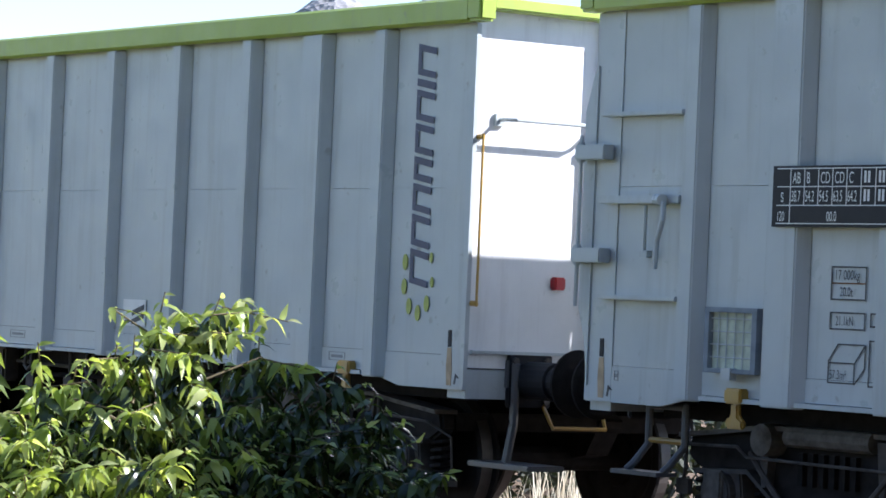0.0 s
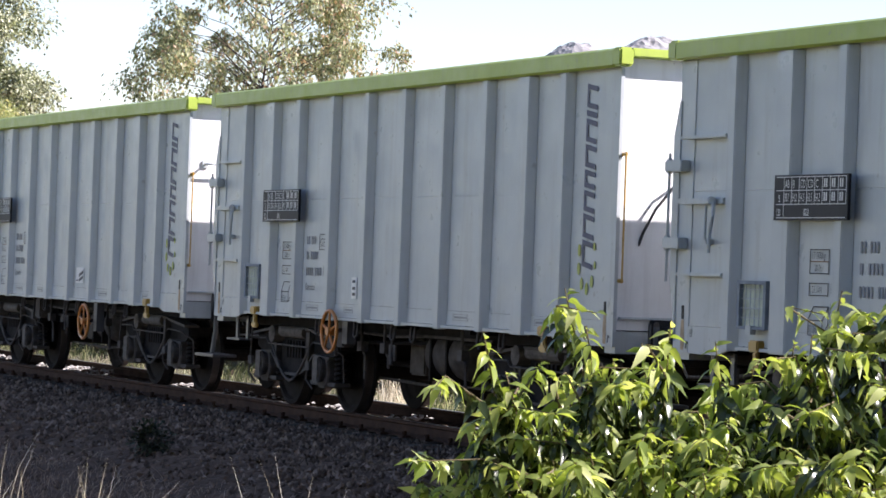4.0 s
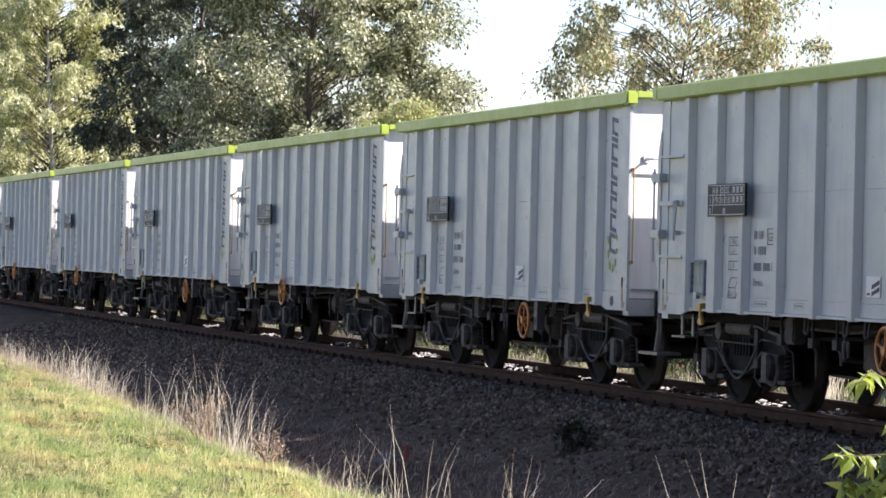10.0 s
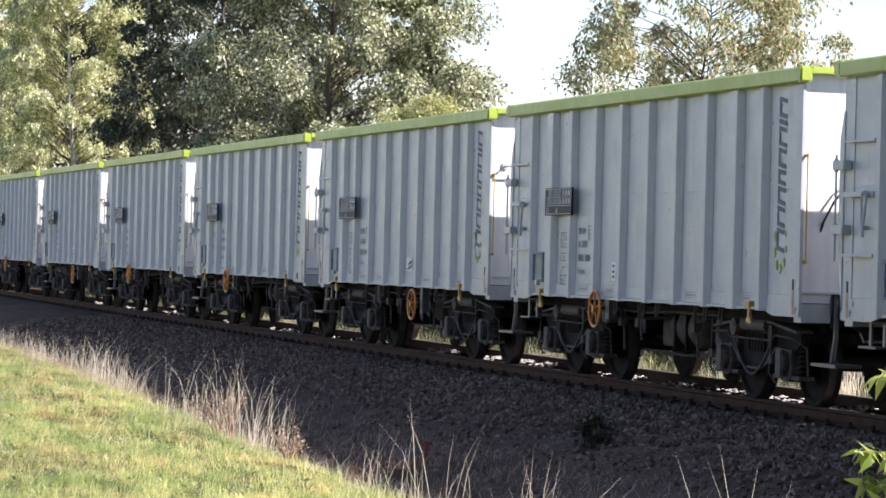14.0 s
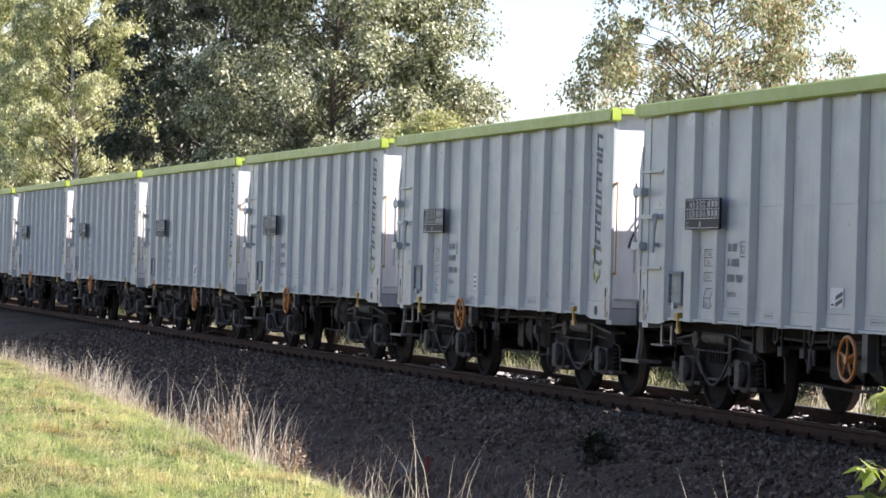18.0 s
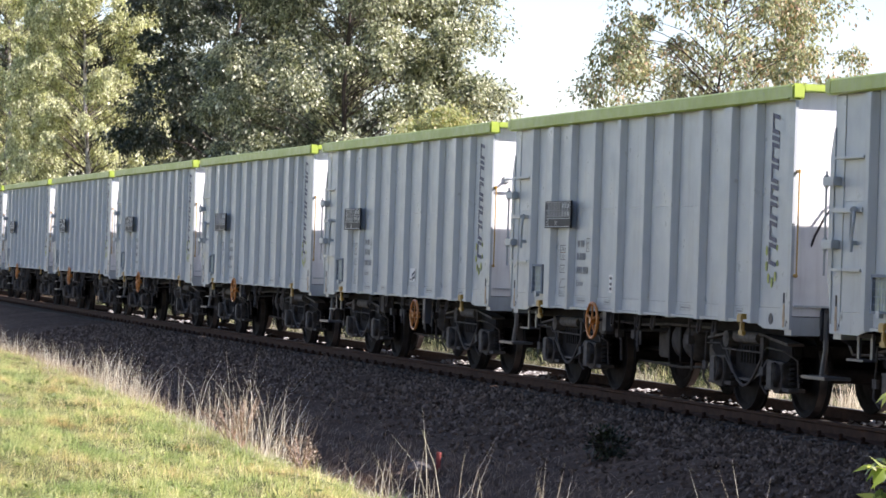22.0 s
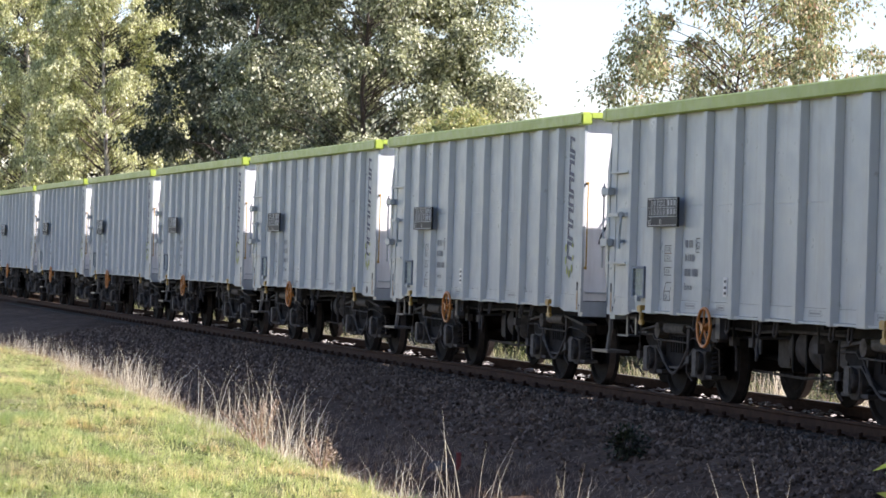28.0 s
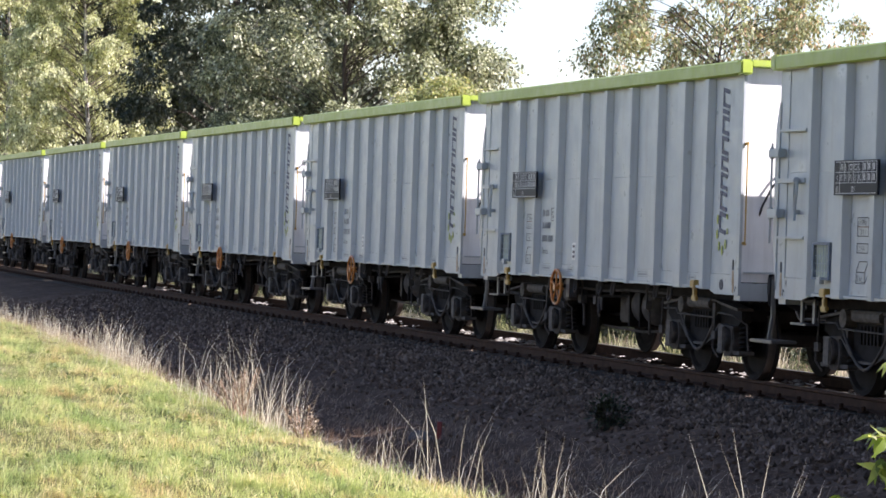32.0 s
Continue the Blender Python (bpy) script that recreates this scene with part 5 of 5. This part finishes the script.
for _ in range(900):
    x = -13 - 68 * rnd.random() ** 1.05
    thick = 0.6 * noise.noise(Vector((x * 0.33, 8.2, 0))) + 0.7 * noise.noise(Vector((x * 1.1, 1.2, 0)))
    if thick < rnd.uniform(-0.12, 0.32) or x > -26 and rnd.random() > 0.40:
        continue
    near = smooth(-44, -27, x)
    clumps.append((x, crest(x) + bend(x) + rnd.gauss(0.22, 0.15) + (0.5 * rnd.random() if x > -20 else 0), rnd.uniform(0.35, 1.15) * (0.85 + 0.4 * thick) * (0.50 + 0.25 * near), rnd.gauss(0.22, 0.34)))
for x0, y0, big, sway in clumps:
    tone = rnd.uniform(0.2, 0.75)
    for _ in range(int(rnd.uniform(5, 17) * (0.5 + big))):
        x, y = x0 + rnd.gauss(0, 0.13), y0 + rnd.gauss(0, 0.08)
        h = rnd.uniform(0.2, 1.05) * big
        a = rnd.uniform(0, 6.3)
        r = abs(rnd.gauss(0, tone)) * h
        spots.append((x, y, ground_z(x, y) - 0.02, h, rnd.uniform(0.003, 0.0062) * (1 - x / 60), r * math.cos(a) + sway * h, r * math.sin(a)))
# low dead litter along the edge
for _ in range(1500):
    x = -15 - 62 * rnd.random() ** 1.3
    y = crest(x) + bend(x) + rnd.gauss(0.2, 0.2)
    h = rnd.uniform(0.05, 0.17)
    spots.append((x, y, ground_z(x, y) - 0.01, h, rnd.uniform(0.002, 0.004) * (1 - x / 60), rnd.gauss(0, 0.09), rnd.gauss(0, 0.09)))
blades("dry_grass", "tall bleached dry grass along the ditch edge", "grass", spots, STRAW)
spots = []
for _ in range(42000):
    x = -14 - 62 * rnd.random() ** 1.2
    p = rnd.uniform(6.2, 10.0) - 0.9 * rnd.random()
    z = max(ground_z(x, p + bend(x)), ballast_z(p) if p > 8.4 else -9)
    tall = max(0.0, min(1.0, (9.6 - p) / 2.2))
    h = rnd.uniform(0.04, 0.12) + 0.20 * tall * rnd.random() * (0.6 + 0.8 * noise.noise(Vector((x * 0.6, p, 3))))
    spots.append((x, p + bend(x), z - 0.01, max(0.04, h), rnd.uniform(0.004, 0.008), rnd.gauss(0, 0.10), rnd.gauss(0, 0.10)))
blades("ditch_litter", "dead brown vegetation in the shaded ditch", "grass", spots, LITTER)
spots = []
# single tall stalks
for _ in range(14):
    x = -13 - 26 * rnd.random()
    y = crest(x) + bend(x) + rnd.uniform(0.2, 1.5)
    spots.append((x, y, ground_z(x, y) - 0.02, rnd.uniform(0.35, 0.75), 0.005, rnd.gauss(0.02, 0.14), rnd.gauss(0, 0.06)))
for az, top, lean in ((20.4, 0.66, -0.16), (20.95, 0.72, -0.10), (15.7, 0.50, 0.05), (15.95, 0.46, 0.12), (16.2, 0.40, -0.05), (17.0, 0.44, 0.06), (17.2, 0.52, 0.02), (17.35, 0.42, -0.08), (14.6, 0.42, 0.10), (14.3, 0.36, 0.16)):
    x, y = bearing(az, 5.15 / math.sin(radians(az)))
    z = ground_z(x, y) - 0.02
    spots.append((x, y, z, top - z, 0.006, lean * 0.3, lean))
blades("dry_stalks", "single tall bleached stalks at the ditch", "grass", spots, STRAW)
spots = []
for _ in range(26000):
    x = -8 - 120 * rnd.random() ** 1.3
    p = rnd.uniform(17.0, 20.0)
    tall = 0.45 + 0.9 * noise.noise(Vector((x * 0.45, 2.7, 0)))
    if tall < rnd.uniform(0.1, 0.6):
        continue
    spots.append((x, p + bend(x), -0.6, rnd.uniform(0.12, 0.46) * (0.4 + tall), rnd.uniform(0.008, 0.02), rnd.gauss(0, 0.15), rnd.gauss(0, 0.15)))
blades("verge_weeds", "sunlit weeds and dry grass beyond the track", "grass", spots, WEED)
spots = []
for _ in range(130):
    x0, p0 = -14 - 90 * rnd.random() ** 1.2, rnd.uniform(16.9, 18.2)
    high = rnd.uniform(0.25, 0.62)
    for _ in range(26):
        x, y = x0 + rnd.gauss(0, 0.16), p0 + rnd.gauss(0, 0.12) + bend(x0)
        spots.append((x, y, -0.6, high * rnd.uniform(0.4, 1.0), rnd.uniform(0.004, 0.009), rnd.gauss(0, 0.16), rnd.gauss(0, 0.12)))
for az in (37.9, 26.3, 22.7, 21.1):
    x0, y0 = bearing(az, 17.4 / math.sin(radians(az)))
    for _ in range(150):
        x, y = x0 + rnd.gauss(0, 0.30), y0 + rnd.gauss(0, 0.16)
        spots.append((x, y, -0.6, rnd.uniform(0.3, 0.98), rnd.uniform(0.005, 0.010), rnd.gauss(0, 0.22), rnd.gauss(0, 0.14)))
blades("verge_straw", "bleached straw tufts beyond the track", "grass", spots, STRAW)
# undergrowth beyond the weeds, its leaves coloured near black to stand for shade
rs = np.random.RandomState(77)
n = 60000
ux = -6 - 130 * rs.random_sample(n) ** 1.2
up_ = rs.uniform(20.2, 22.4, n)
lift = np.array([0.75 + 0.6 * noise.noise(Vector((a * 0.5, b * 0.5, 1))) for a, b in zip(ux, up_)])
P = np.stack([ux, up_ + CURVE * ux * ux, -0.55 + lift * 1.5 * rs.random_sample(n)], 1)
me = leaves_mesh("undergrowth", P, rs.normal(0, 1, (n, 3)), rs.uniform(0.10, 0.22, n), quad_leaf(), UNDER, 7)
tagged(new("undergrowth", me), "undergrowth beyond the track, its green darkened as shade", "bushes", kind="stuff")


# ---- small things on the bank ----
def small_plant(az, el_drop, label):
    rs = np.random.RandomState(44)
    x, y = bearing(az, 33.0)
    z = ballast_z(y - bend(x))
    t = thing("ballast_plant", label, "plant")
    t.location = (x, y, z)
    v = rs.normal(0, 1, (900, 3))
    v /= np.linalg.norm(v, axis=1)[:, None]
    P = v * rs.uniform(0.2, 1.0, (900, 1)) * (0.24, 0.24, 0.20) + (0, 0, 0.17)
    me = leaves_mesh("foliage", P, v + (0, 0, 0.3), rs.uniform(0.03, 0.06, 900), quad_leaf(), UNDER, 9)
    new("foliage", me).parent = t
    bm = bmesh.new()
    for k in range(9):
        a = k * 0.7
        rod(bm, [(0, 0, -0.02), (0.06 * math.cos(a), 0.06 * math.sin(a), 0.12), (0.17 * math.cos(a), 0.17 * math.sin(a), 0.24)], [0.008, 0.006, 0.002], 5)
    tagged(part("stemwork", bm, BARK, t), kind="stuff")


def dock(x, high):
    rs = np.random.RandomState(int(-x * 10))
    y = crest(x) + bend(x) + 0.12
    t = thing("dock_plant", "withered brown dock with seed heads among dry grass", "plant")
    t.location = (x, y, ground_z(x, y) - 0.02)
    bm = bmesh.new()
    P = []
    for k in range(9):
        tip = np.array((rs.normal(0, 0.16), rs.normal(0, 0.12), high * rs.uniform(0.6, 1.0)))
        rod(bm, [(0.02 * k - 0.08, 0, 0), tuple(tip * (0.4, 0.4, 0.5)), tuple(tip)], [0.007, 0.005, 0.003], 5)
        f = rs.uniform(0.45, 1.0, 60)[:, None]
        P.append(tip * f + rs.normal(0, 0.022, (60, 3)))
    tagged(part("stemwork", bm, plain_once("withered_stem", (0.30, 0.20, 0.13)), t), kind="stuff")
    P = np.concatenate(P)
    me = leaves_mesh("seed_head", P, rs.normal(0, 1, P.shape), rs.uniform(0.012, 0.026, len(P)), quad_leaf(), DOCK, 5)
    heads = new("seed_head", me)
    heads.parent = t
    tagged(heads, kind="stuff")


DOCK = leafy("withered_seed_heads", (0.16, 0.12, 0.085), (0.36, 0.29, 0.21), (0.56, 0.48, 0.37), 0.3, 0.8, (1.1, 1.0, 0.9))
for x_, h_ in ((-25.6, 0.44), (-26.3, 0.38), (-23.0, 0.32)):
    dock(x_, h_)

small_plant(18.35, 0, "small dark green plant growing in the ballast")
mx, my = bearing(15.35, 34.4)
mz = min(ground_z(mx, my), -0.5)
bm = bmesh.new()
rod(bm, [(0, 0, -0.1), (0.01, 0, 0.20)], 0.028, 8)
mark = part("post", bm, DULL_RED, thing("marker_post", "short red marker post in the dry ditch", "marker"))
mark.parent.location = (mx, my, max(ground_z(mx, my), ballast_z(my - bend(mx))))
bx_, by_ = bearing(15.0, 34.6)
bm = bmesh.new()
bmesh.ops.create_icosphere(bm, subdivisions=3, radius=0.15)
for v in bm.verts:
    v.co = Vector((v.co.x * 1.3, v.co.y * 0.8, v.co.z * 0.55)) * (1 + 0.35 * noise.noise(v.co * 6))
rock = new("rock", mesh_of("rock", bm, plain("pale_grey_rock", (0.09, 0.083, 0.075), 0.9, 0, 0.5, 9)))
tagged(rock, "pale weathered rock lying in the ditch", "rock")
rock.location = (bx_, by_, max(ground_z(bx_, by_), ballast_z(by_ - bend(bx_))) + 0.03)

# ---- what moves ----
def wagon_rows(x0):
    return [(t, on_track(x0 + s)) for t, s in TRAVEL]


def travelled(t):
    for (a, p), (b, q) in zip(TRAVEL, TRAVEL[1:]):
        if t <= b:
            return p + (q - p) * (t - a) / (b - a)
    return TRAVEL[-1][1]


SPIN_TIMES = [32.0 * k / 228 for k in range(229)]


def motions():
    for (w, load), x0 in zip(WAGONS, WAGON_X):
        walk(w, wagon_rows(x0))
        walk(load, wagon_rows(x0))
    turns = [(t, math.degrees(travelled(t) / 0.46)) for t in SPIN_TIMES]
    for w, load in WAGONS:
        for b in w.children:
            for o in b.children:
                if o.name.startswith("wheelset"):
                    walk(o, [(t, pose(*o.location, 0, a, 0)) for t, a in turns])


motions()
